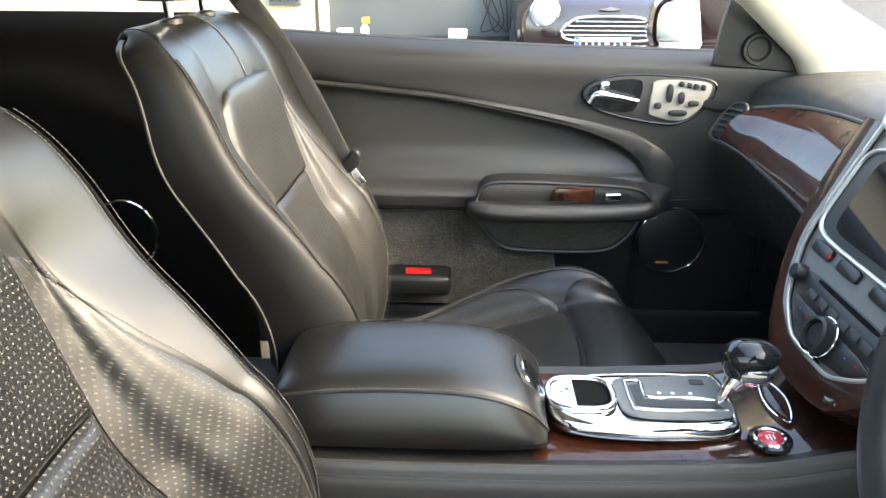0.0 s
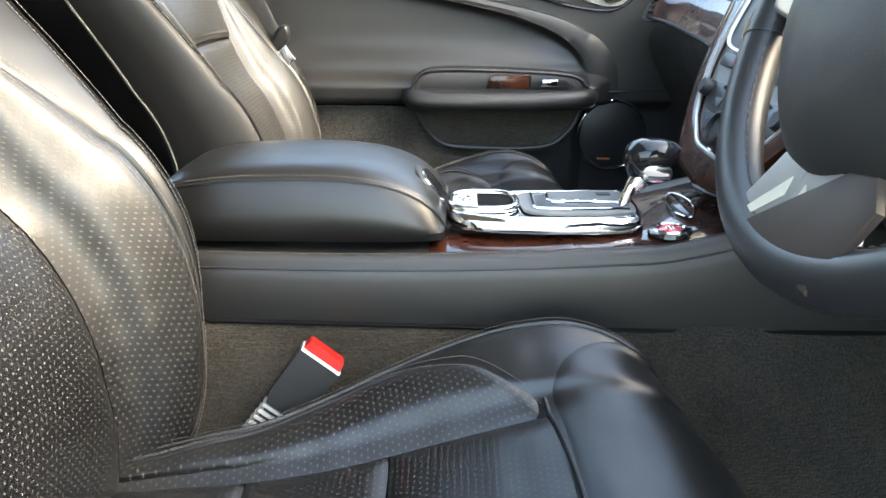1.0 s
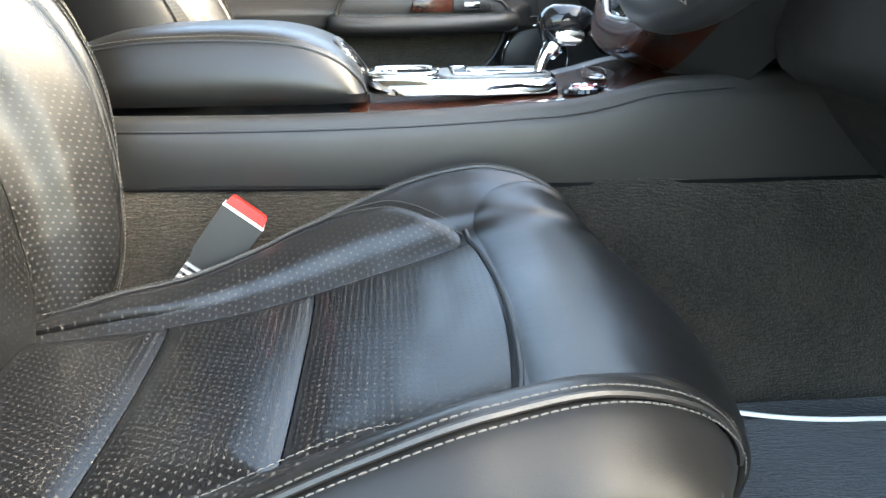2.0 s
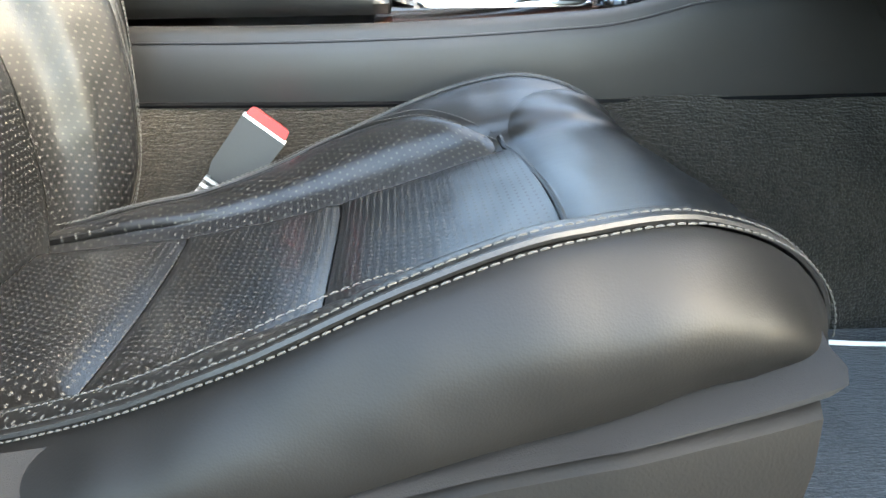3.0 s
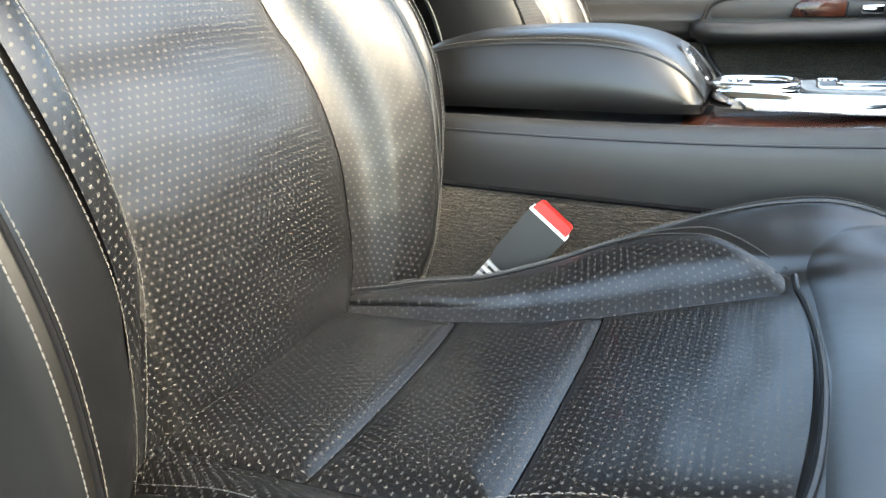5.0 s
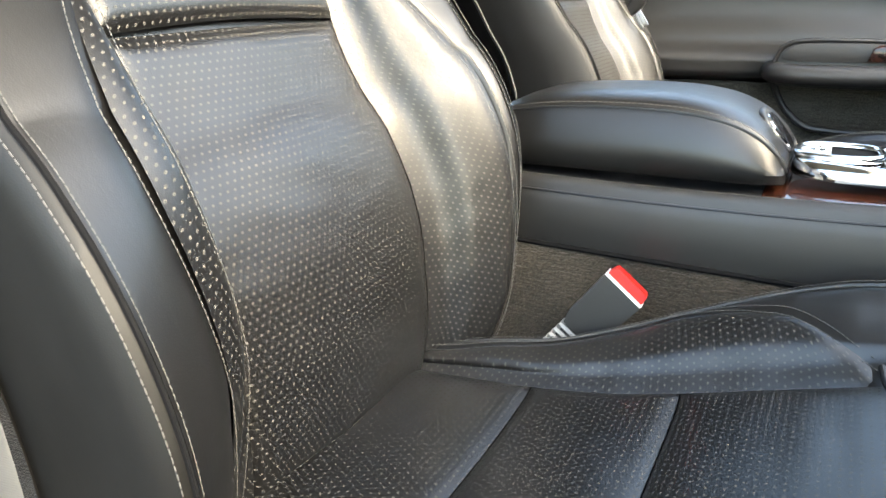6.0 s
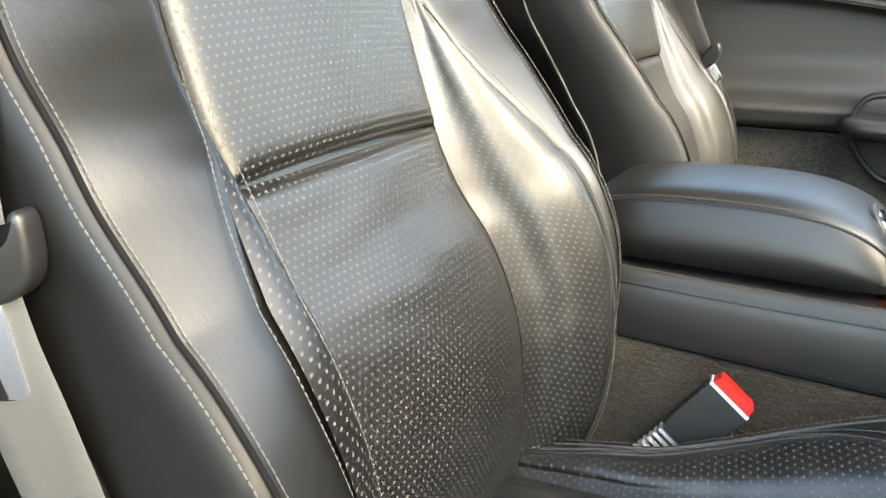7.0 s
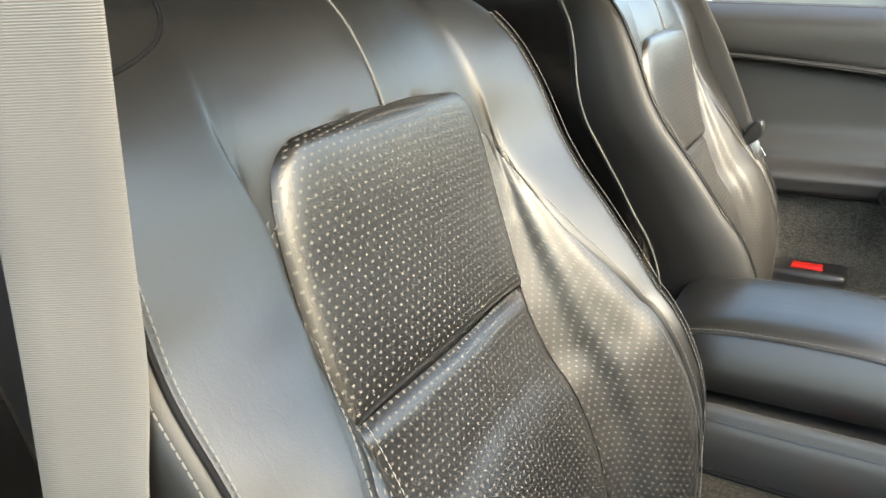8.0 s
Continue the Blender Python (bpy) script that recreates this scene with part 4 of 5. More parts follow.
# inside handle and seat switches
hz = smooth_curve([(0.330, 0.858), (0.345, 0.880), (0.385, 0.893), (0.45, 0.896), (0.53, 0.892), (0.568, 0.884), (0.574, 0.866), (0.555, 0.835), (0.525, 0.812), (0.49, 0.806), (0.42, 0.816), (0.355, 0.834)], 72, True)
part("handle_bezel", slab([tuple(p) for p in hz], axes((0, 1.632, 0), (1, 0, 0), (0, 0, 1)), 0.006, 0.004, 3), TRIM, door)
part("bezel_line", sweep([(x, 1.6265, z) for x, z in hz], 0.0022, 6, True), GLOSS, door)
well = smooth_curve([(0.340, 0.858), (0.352, 0.876), (0.39, 0.886), (0.432, 0.887), (0.440, 0.870), (0.432, 0.840), (0.422, 0.828), (0.39, 0.829), (0.355, 0.840)], 50, True)
part("handle_well", slab([tuple(p) for p in well], axes((0, 1.6262, 0), (1, 0, 0), (0, 0, 1)), 0.0015), GLOSS, door)
part("door_lever", sweep(smooth_curve([(0.346, 1.616, 0.846), (0.356, 1.610, 0.862), (0.380, 1.606, 0.860), (0.430, 1.608, 0.851)], 24), np.linspace(0.010, 0.0045, 24), 12), CHROME, door, "chrome door lever")
part("lock_tab", rbox((0.358, 1.606, 0.862), (0.376, 1.622, 0.886), 0.005), CHROME, door)
pl = smooth_curve([(0.462, 0.885), (0.50, 0.888), (0.555, 0.884), (0.566, 0.872), (0.553, 0.842), (0.528, 0.818), (0.50, 0.813), (0.462, 0.822), (0.455, 0.832), (0.457, 0.870)], 60, True)
sw = part("seat_switch_panel", slab([tuple(p) for p in pl], axes((0, 1.6262, 0), (1, 0, 0), (0, 0, 1)), 0.004, 0.002), SWITCH_SILVER, door, "satin silver seat switch panel")
for x, z, rx, rz in ((0.489, 0.864, 0.006, 0.017), (0.511, 0.856, 0.006, 0.011), (0.535, 0.846, 0.010, 0.005), (0.508, 0.828, 0.017, 0.006), (0.470, 0.841, 0.006, 0.006),
                     (0.509, 0.881, 0.0045, 0.005), (0.523, 0.879, 0.0045, 0.005), (0.536, 0.877, 0.0045, 0.005), (0.549, 0.875, 0.0045, 0.005)):
    part("switch", slab(oval(x, z, rx, rz, 20, 2.6), axes((0, 1.6222, 0), (1, 0, 0), (0, 0, 1)), 0.007, 0.002), BLACK, sw)
part("switch_recess", slab(oval(0.529, 0.878, 0.029, 0.0085, 28, 3.5), pose(0, 1.6224, 0, 0, 3.5, 0) @ axes((0, 0, 0), (1, 0, 0), (0, 0, 1)), 0.0006), BLACK, sw)
# sail panel with its small speaker
part("sail_panel", slab([(0.56, 0.915), (0.76, 0.90), (0.70, 0.945), (0.60, 1.02), (0.575, 1.03), (0.565, 0.98)], axes((0, 1.632, 0), (1, 0, 0), (0, 0, 1)), 0.012, 0.004), TRIM, door)
part("tweeter_rim", lathe([(0.0, 0.004), (0.018, 0.004), (0.022, 0.009), (0.027, 0.009), (0.029, 0.0)], axes((0.634, 1.620, 0.945), (1, 0, 0), (0, 0, 1))), BLACK, door)
# black housing with a red plastic insert, low beside the passenger seat
part("black_housing", rbox((-0.055, 1.585, 0.455), (0.090, 1.66, 0.499), 0.012), BLACK, door)
part("red_insert", rbox((-0.003, 1.600, 0.494), (0.050, 1.62, 0.5055), 0.003), RED, door, "red plastic insert in a black housing")
# outside mirror
mirror = empty("door_mirror", (0.585, 1.83, 0.93), "black-backed door mirror in dark paint", "mirror")
part("housing", loft([[(0.585 + x * k, 1.88 + dy, 0.965 + z * k) for x, z in oval(0, 0, 0.085, 0.062, 36, 3.2)] for dy, k in ((-0.03, 1.0), (0.0, 1.03), (0.05, 0.95), (0.09, 0.7), (0.10, 0.4))]), PAINT, mirror)
part("mirror_glass", slab(oval(0, 0, 0.074, 0.052, 36, 3.2), axes((0.575, 1.848, 0.965), (0.97, 0.25, 0), (0, 0.05, 1)), 0.004), plain("mirror glass", (0.9, 0.92, 0.9), 0.02, 1.0, 0.01, bump=0), mirror, "mirror glass")
part("mirror_arm", rbox((0.60, 1.70, 0.895), (0.68, 1.90, 0.925), 0.012), BLACK, mirror)

# ---------------------------------------------------------------- centre console
console = empty("centre_console", (0.2, YC, 0.2), "charcoal leather centre console with walnut top and chrome bezel", "console")


def rise(x):
    return float(table([(-0.5, 0.0), (0.36, -0.004), (0.42, 0.0), (0.46, 0.008), (0.50, 0.018), (0.55, 0.022), (1.0, 0.022)], x))


def hem_z(x):
    return float(np.interp(x, [-0.1, 0.16, 0.43], [0.546, 0.541, 0.537]))


half = [(-0.106, 0.535), (-0.1075, 0.566), (-0.1065, 0.599), (-0.104, 0.607), (-0.1015, 0.612), (-0.1005, 0.6175), (-0.098, 0.623), (-0.0940, 0.6252), (-0.0885, 0.6225)]
ring = [(YC + y, z) for y, z in half] + [(YC - y, z) for y, z in reversed(half)]
xs = np.concatenate((np.linspace(-0.62, 0.38, 30), np.linspace(0.40, 1.0, 40)))
rings = []
for x in xs:
    r = rise(x)
    rings.append([(x, y, max(z, hem_z(x)) + r * min(1, max(0, (z - 0.545) / 0.05))) for y, z in ring])
part("console_body", loft(rings), LEATHER_FIRM, console)
for sg in (-1, 1):
    run = [(x, YC + sg * 0.0950, 0.6252 + rise(x)) for x in np.linspace(-0.6, 0.54, 90)]
    tagged(part("rail_stitching", stitches([(run, [(0, sg * 0.5, 0.9)] * 90)], 0.0058, 0.0044), THREAD_DARK, console), kind="stuff")
    part("rail_groove", sweep([(x, YC + sg * 0.1020, 0.6105 + rise(x)) for x in np.linspace(-0.6, 0.58, 70)], 0.0014, 6), BLACK, console)
    part("carpet_gap", sweep([(x, YC + sg * 0.106, hem_z(x) - 0.001) for x in np.linspace(-0.6, 0.9, 20)], 0.0030, 6), DARK_MATT, console)
# armrest: a box lid of stitched leather
arm = []
for x, zt, zs, inset, back_in in ((-0.098, 0.655, 0.648, 0.020, 0), (-0.092, 0.680, 0.664, 0.008, 0), (-0.080, 0.694, 0.672, 0.003, 0), (-0.055, 0.705, 0.678, 0, 0), (-0.015, 0.711, 0.683, 0, 0), (0.045, 0.7135, 0.685, 0, 0),
                                 (0.095, 0.712, 0.684, 0, 0), (0.130, 0.706, 0.680, 0, 0), (0.155, 0.697, 0.673, 0.001, 0), (0.175, 0.685, 0.663, 0.003, 0), (0.190, 0.668, 0.650, 0.006, 0), (0.199, 0.648, 0.638, 0.010, 0), (0.202, 0.634, 0.631, 0.014, 0)):
    w = 0.086 - inset
    zt, zb = zs + (zt - zs) * 0.45, 0.6215
    prof = [(-w + 0.004, zb), (-w - 0.002, zb + 0.010), (-w - 0.001, (zb + zs) / 2), (-w + 0.010, zs - 0.005), (-w + 0.013, zs), (-w + 0.016, zs + 0.004), (-w * 0.76, zs + (zt - zs) * 0.55), (-w * 0.60, zs + (zt - zs) * 0.88), (-w * 0.3, zt - 0.0006), (0, zt)]
    arm.append([(x, YC + y, z) for y, z in prof] + [(x, YC - y, z) for y, z in reversed(prof[:-1])])
A = np.array(arm)
dense = np.stack([smooth_curve(A[:, k], 70) for k in range(A.shape[1])], 1)
armrest = part("armrest", loft([list(r) for r in dense]), LEATHER, console, "padded leather armrest lid with stitched seam")
for k in (4, 14):
    seam = dense[3:, k]
    off = np.array([0, (-1 if k == 4 else 1), 0.15])
    part("armrest_seam", sweep(seam, 0.0016, 6), BLACK, armrest)
    tagged(part("armrest_stitching", stitches([(seam + off * 0.001 + np.array([0, 0, 0.0045]), np.tile(off, (len(seam), 1)))], 0.0056, 0.0042), THREAD_DARK, armrest), kind="stuff")
mL = axes((0.1835, YC, 0.6585), (0, 1, 0), (-0.62, 0, 0.78))
part("latch_surround", slab(oval(0, 0, 0.029, 0.026, 36, 3.0), mL, 0.0045, 0.003, 3), LEATHER_FIRM, armrest)
part("latch_button", slab(oval(0, -0.003, 0.021, 0.019, 32, 3.0), mL @ pose(0, 0, 0.004), 0.0022, 0.001), GLOSS, armrest, "glossy black lid latch")
part("latch_rim", sweep([mL @ Vector((x, y - 0.003, 0.0045)) for x, y in oval(0, 0, 0.0215, 0.0195, 40, 3.0)], 0.0014, 6, True), CHROME, armrest)
# walnut top
part("walnut_top", mesh_of("walnut_top", [(x, YC + y, 0.6245 + rise(x) - 0.003 * (abs(y) / 0.090) ** 6) for x in np.linspace(0.185, 0.56, 40) for y in np.linspace(-0.0905, 0.0905, 15)], grid_faces(40, 15)), WOOD, console, "polished burr walnut veneer")
# chrome bezel, cup holder, gate
bez = smooth_curve([(0.203, 0.925), (0.207, 0.955), (0.225, 0.975), (0.27, 0.985), (0.34, 0.990), (0.400, 0.991), (0.412, 0.985), (0.416, 0.945), (0.412, 0.900), (0.398, 0.880), (0.33, 0.873), (0.26, 0.876), (0.222, 0.886), (0.207, 0.902)], 90, True)
bz = np.array([(x, (y - 0.932) * 1.0 + 0.941) for x, y in bez])
cen = bz.mean(0)
rings = [[(cen[0] + (x - cen[0]) * k, cen[1] + (y - cen[1]) * k2, 0.6245 + h) for x, y in bz] for k, k2, h in ((1.0, 1.0, 0.0), (1.0, 1.0, 0.004), (0.985, 0.97, 0.0095), (0.965, 0.93, 0.0135), (0.93, 0.86, 0.0155), (0.90, 0.80, 0.0150), (0.885, 0.77, 0.0125))]
part("chrome_bezel", loft(rings), CHROME, console, "chrome surround of the gear selector")
cup = oval(0.243, 0.943, 0.036, 0.031, 48, 3.0)
part("cup_rim", sweep([(x, y, 0.6412) for x, y in cup], 0.0042, 10, True), CHROME, console)
part("cup_well", slab(oval(0.243, 0.943, 0.035, 0.030, 40, 3.0), pose(0, 0, 0.6385), 0.0012), DARK_MATT, console)
half_moon = [(0.236, 0.969)] + [(0.236 - 0.027 * math.cos(t), 0.943 + 0.027 * math.sin(t)) for t in np.linspace(math.pi * 0.46, -math.pi * 0.46, 24)] + [(0.236, 0.917)]
part("cup_lid", slab(half_moon, pose(0, 0, 0.6396), 0.0034, 0.001), SILVER, console, "silver half-moon cup holder lid")
part("cup_knob", lathe([(0, 0.0), (0.0075, 0), (0.007, 0.002), (0.0045, 0.003), (0.0035, 0.0015), (0, 0.002)], pose(0.224, 0.943, 0.643)), CHROME, console)
gp = smooth_curve([(0.285, 0.912), (0.283, 0.945), (0.288, 0.972), (0.34, 0.979), (0.398, 0.980), (0.405, 0.945), (0.400, 0.905), (0.34, 0.897), (0.30, 0.900)], 60, True)
part("gate_plate", slab([tuple(p) for p in gp], pose(0, 0.003, 0.6385), 0.003, 0.0015), plain("dark grey gate plate", (0.10, 0.105, 0.105), 0.42), console, "dark grey gear gate plate")
slot = [(0.300, 0.955), (0.312, 0.957), (0.312, 0.927), (0.392, 0.925), (0.394, 0.913), (0.330, 0.912), (0.301, 0.916)]
part("gate_slot", slab(slot, pose(0, 0.006, 0.6417), 0.0006), BLACK, console)
part("gate_trim", sweep([(x, y + 0.006, 0.6425) for x, y in smooth_curve([(0.297, 0.962), (0.314, 0.962), (0.317, 0.932), (0.36, 0.931), (0.398, 0.928)], 40)], 0.0018, 8), CHROME, console)
part("gate_trim", sweep([(x, y + 0.006, 0.6425) for x, y in smooth_curve([(0.297, 0.962), (0.297, 0.915), (0.305, 0.908), (0.34, 0.906), (0.398, 0.908)], 40)], 0.0018, 8), CHROME, console)
part("gate_button", rbox((0.372, 0.965, 0.6413), (0.388, 0.976, 0.6425), 0.0006, 1), BLACK, console)
for x in (0.330, 0.345, 0.365):
    part("gate_mark", rbox((x, 0.945, 0.6414), (x + 0.004, 0.949, 0.6419), 0, 1), WHITE, console)
# gear lever
lever = part("gear_lever", sweep(smooth_curve([(0.392, 0.930, 0.636), (0.399, 0.933, 0.655), (0.412, 0.938, 0.680)], 14), np.linspace(0.0055, 0.0075, 14), 12), CHROME, console, "chrome gear lever with black leather knob")
kn = []
for h, fx, bx, w, in ((0.0, 0.012, -0.010, 0.010), (0.008, 0.020, -0.014, 0.016), (0.018, 0.033, -0.018, 0.021), (0.027, 0.041, -0.019, 0.023), (0.035, 0.042, -0.016, 0.022), (0.041, 0.034, -0.010, 0.018), (0.0445, 0.020, -0.002, 0.010)):
    kn.append([(0.411 + (fx + bx) / 2 + (fx - bx) / 2 * c, 0.940 + w * s, 0.668 + h) for c, s in oval(0, 0, 1, 1, 28, 2.3)])
part("gear_knob", loft(kn), GLOSS, lever, "black gear knob")
part("knob_insert", loft([[(0.424 + dx + 0.017 * c, 0.9195 + dy, 0.680 + 0.010 * s) for c, s in oval(0, 0, k, k, 24, 2.4)] for dx, dy, k in ((0, 0, 1.0), (0, -0.002, 0.9), (0, -0.003, 0.6))]), CHROME, lever)
part("lever_collar", sweep([(0.404, 0.934, 0.660), (0.410, 0.937, 0.668)], (0.0095, 0.0125), 16), CHROME, lever)
# start button and oval ashtray lid
mS = pose(0.434, 0.884, 0.6275, 0, -4)
part("start_ring", lathe([(0.016, 0.0), (0.0165, 0.004), (0.0215, 0.0035), (0.0225, 0.0)], mS, 36), GLOSS, console)
part("start_bezel", lathe([(0.013, 0.0), (0.0132, 0.0045), (0.0150, 0.0055), (0.0168, 0.004), (0.017, 0.0)], mS, 36), CHROME, console)
part("start_button", lathe([(0.0, 0.0045), (0.009, 0.0042), (0.0125, 0.003), (0.0128, 0.0)], mS, 32), plain("deep red button", (0.42, 0.015, 0.03), 0.22, bump=0, coat=1.0), console, "red engine start button")
for w, y in ((0.007, 0.0035), (0.009, 0.0), (0.006, -0.0035)):
    part("start_mark", slab([(y - 0.0006, -w / 2), (y + 0.0006, -w / 2), (y + 0.0006, w / 2), (y - 0.0006, w / 2)], mS @ pose(0, 0, 0.0046), 0.0004), WHITE, console)
mO = pose(0.462, 0.945, 0.6275 + rise(0.462), 0, -18, 0)
part("ashtray_lid", slab(oval(0, 0, 0.010, 0.040, 40, 1.6), mO, 0.004, 0.003, 3), WOOD, console)
part("ashtray_rim", sweep([mO @ Vector((x, y, 0.002)) for x, y in oval(-0.001, 0, 0.0115, 0.042, 48, 1.6)], 0.0013, 8, True), CHROME, console)

console.location += Vector((0.008, 0.030, 0.0))

# driver's buckle by the tunnel
RIB = plain("pale ribbed sleeve", (0.42, 0.41, 0.39), 0.5, bump=0)
buckle = empty("seat_belt_buckle", (0.03, 0.80, 0.45), "black seat belt buckle with red button on ribbed stalk", "buckle")
mB = axes((0.0905, 0.818, 0.529), (0.62, 0.22, 0.755), (0.777, 0, -0.63))
part("buckle_body", slab([(-0.062, -0.017), (-0.050, -0.021), (0.0, -0.0225), (0.0, 0.0225), (-0.050, 0.021), (-0.062, 0.017)], mB @ pose(0, 0, -0.011), 0.022, 0.004, 3), BLACK, buckle)
part("chrome_lip", slab([(0.0, -0.0222), (0.0028, -0.0222), (0.0028, 0.0222), (0.0, 0.0222)], mB @ pose(0, 0, -0.0112), 0.0224, 0.001), WHITE, buckle)
part("release_button", slab([(0.0028, -0.021), (0.011, -0.0195), (0.0125, -0.017), (0.0125, 0.017), (0.011, 0.0195), (0.0028, 0.021)], mB @ pose(0, 0, -0.010), 0.020, 0.003, 3), RED, buckle, "red release button")
part("press_mark", slab([(-0.022, -0.006), (-0.021, -0.006), (-0.021, 0.014), (-0.022, 0.014)], mB @ pose(0, 0, 0.0108), 0.0006), FUZZ, buckle)
part("stalk", slab([(-0.105, -0.014), (-0.060, -0.014), (-0.060, 0.014), (-0.105, 0.014)], mB @ pose(0, 0, -0.006), 0.012, 0.003), BLACK, buckle)
for k in range(6):
    part("stalk_rib", slab([(-0.068 - 0.0072 * k, -0.018), (-0.0645 - 0.0072 * k, -0.018), (-0.0645 - 0.0072 * k, 0.018), (-0.068 - 0.0072 * k, 0.018)], mB @ pose(0, 0, -0.0085), 0.017, 0.0015), RIB, buckle, "pale ribbed sleeve")
part("anchor_strap", sweep(smooth_curve([(-0.064, 0.80, 0.485), (-0.052, 0.801, 0.475), (-0.040, 0.802, 0.467)], 8), 0.0025, 6), RIB, buckle)

# ---------------------------------------------------------------- dashboard
dash = empty("dashboard", (0.75, YC, 0.6), "charcoal dashboard with walnut fascia and air vents", "dashboard")
# body: a roll across the car, lower towards the glovebox
prof = [(0.98, 0.50), (0.80, 0.52), (0.70, 0.60), (0.645, 0.68), (0.615, 0.735), (0.605, 0.765), (0.612, 0.790), (0.630, 0.815), (0.648, 0.842), (0.662, 0.868), (0.668, 0.886), (0.690, 0.902), (0.74, 0.915), (0.85, 0.920), (1.0, 0.912), (1.08, 0.90)]
pr = smooth_curve(prof, 60)
rings = []
for y in np.linspace(1.66, 0.22, 70):
    end = max(0, (y - 1.50) / 0.16) ** 2
    mid = math.exp(-((y - YD) / 0.17) ** 4)
    rings.append([(x - 0.05 * end * (1 if x < 0.7 else 0) * 0.6 + 0.035 * 0, y, z - 0.02 * end + 0.03 * mid * step(z - 0.88, 0.008)) for x, z in pr])
part("dash_pad", loft(rings, closed=False), DASH, dash)
# passenger fascia: polished walnut, bowed
fas_top = smooth_curve([(0.606, 1.520, 0.858), (0.645, 1.45, 0.874), (0.664, 1.35, 0.882), (0.668, 1.25, 0.885), (0.664, 1.16, 0.887), (0.660, 1.08, 0.888)], 50)
fas_bot = smooth_curve([(0.556, 1.520, 0.800), (0.570, 1.45, 0.795), (0.577, 1.35, 0.786), (0.576, 1.25, 0.779), (0.572, 1.16, 0.772), (0.568, 1.08, 0.765)], 50)
V = []
for u in np.linspace(0, 1, 14):
    P = fas_bot * (1 - u) + fas_top * u
    bow = 0.012 * math.sin(math.pi * u)
    V.append(P + np.array([-bow * 0.8, 0, bow * 0.6]))
part("walnut_fascia", mesh_of("walnut_fascia", np.stack(V).reshape(-1, 3), grid_faces(14, 50)), WOOD, dash, "glossy bowed walnut fascia")
part("fascia_edge", sweep(fas_top, 0.004, 8), DASH, dash)
part("fascia_edge", sweep(fas_bot, 0.0035, 8), BLACK, dash)
# end vent beside the door
part("vent_well", slab([(0.0, 0.0), (0.060, 0.0), (0.052, 0.062), (0.010, 0.058)], axes((0.562, 1.576, 0.797), (0.22, -0.97, 0.05), (0.5, 0.05, 0.86)), 0.002), BLACK, dash)
mv = axes((0.562, 1.576, 0.797), (0.22, -0.97, 0.05), (0.5, 0.05, 0.86))
for k in range(5):
    part("vent_slat", slab([(0.003 + 0.001 * k, 0.008 + 0.011 * k), (0.054 - 0.001 * k, 0.008 + 0.011 * k), (0.054 - 0.001 * k, 0.012 + 0.011 * k), (0.003 + 0.001 * k, 0.012 + 0.011 * k)], mv @ pose(0, 0, 0.002), 0.006, 0.001), TRIM, dash)
part("vent_rim", sweep([mv @ Vector((x, y, 0.004)) for x, y in smooth_curve([(-0.002, 0.0), (0.060, -0.001), (0.054, 0.062), (0.010, 0.060)], 40, True)], 0.003, 8, True), DASH, dash)
# glovebox lid and its push button
part("glovebox_line", sweep([(0.594, 1.175, 0.742), (0.600, 1.18, 0.70), (0.62, 1.19, 0.665)], 0.0022, 6), BLACK, dash)
mg = axes((0.576, 1.158, 0.764), (0, -1, 0), (0.2, 0, 0.98))
part("glovebox_button", lathe([(0, 0.006), (0.008, 0.006), (0.010, 0.003), (0.014, 0.004), (0.016, 0.0)], mg @ pose(0, 0, 0.008) @ Matrix.Diagonal((0.8, 1.2, 1, 1))), CHROME, dash, "chrome glovebox button")
part("button_rest", slab(oval(0, 0, 0.026, 0.036, 30, 2.5), mg, 0.008, 0.004), BLACK, dash)
# under-dash knee panels
part("knee_panel", rbox((0.60, 0.24, 0.645), (0.98, 0.86, 0.86), 0.04, 4), TRIM, dash)
part("knee_panel", rbox((0.70, 1.06, 0.42), (1.0, 1.66, 0.68), 0.05, 4), BLACK, dash)

# ---------------------------------------------------------------- centre stack
stack = empty("centre_stack", (0.5, YC, 0.63), "walnut-framed centre stack with screen, radio and climate controls", "control panel")
mK = axes((0.462, YC, 0.632), (0, -1, 0), (0.41, 0, 0.912))  # x to the driver, y up the panel, z out to the cabin


def both(pts):
    return [(-x, y) for x, y in pts] + [(x, y) for x, y in reversed(pts)]


outer = smooth_curve([(0.0, 0.024), (0.05, 0.030), (0.083, 0.043), (0.122, 0.085), (0.159, 0.141), (0.180, 0.218), (0.178, 0.310)], 40)
inner = smooth_curve([(0.0, 0.062), (0.04, 0.064), (0.064, 0.074), (0.094, 0.094), (0.120, 0.131), (0.137, 0.185), (0.137, 0.310)], 40)
for sg in (-1, 1):
    V = []
    for u, h in ((0.0, -0.05), (0.0, 0.0), (0.08, 0.005), (0.5, 0.008), (0.92, 0.005), (1.0, 0.0), (1.0, -0.006)):
        P = outer * (1 - u) + inner * u
        V.append([mK @ Vector((sg * x, y, h)) for x, y in P])
    part("walnut_frame", mesh_of("walnut_frame", np.array(V).reshape(-1, 3), grid_faces(7, 40)), WOOD, stack, "burr walnut side frame")
    P = [mK @ Vector((sg * x, y, 0.004)) for x, y in inner]
    part("frame_bead", sweep(P, 0.0026, 8), SILVER, stack)
part("stack_body", slab(both([tuple(p) for p in outer[1:]]), mK @ pose(0, 0, -0.12), 0.112), TRIM, stack)
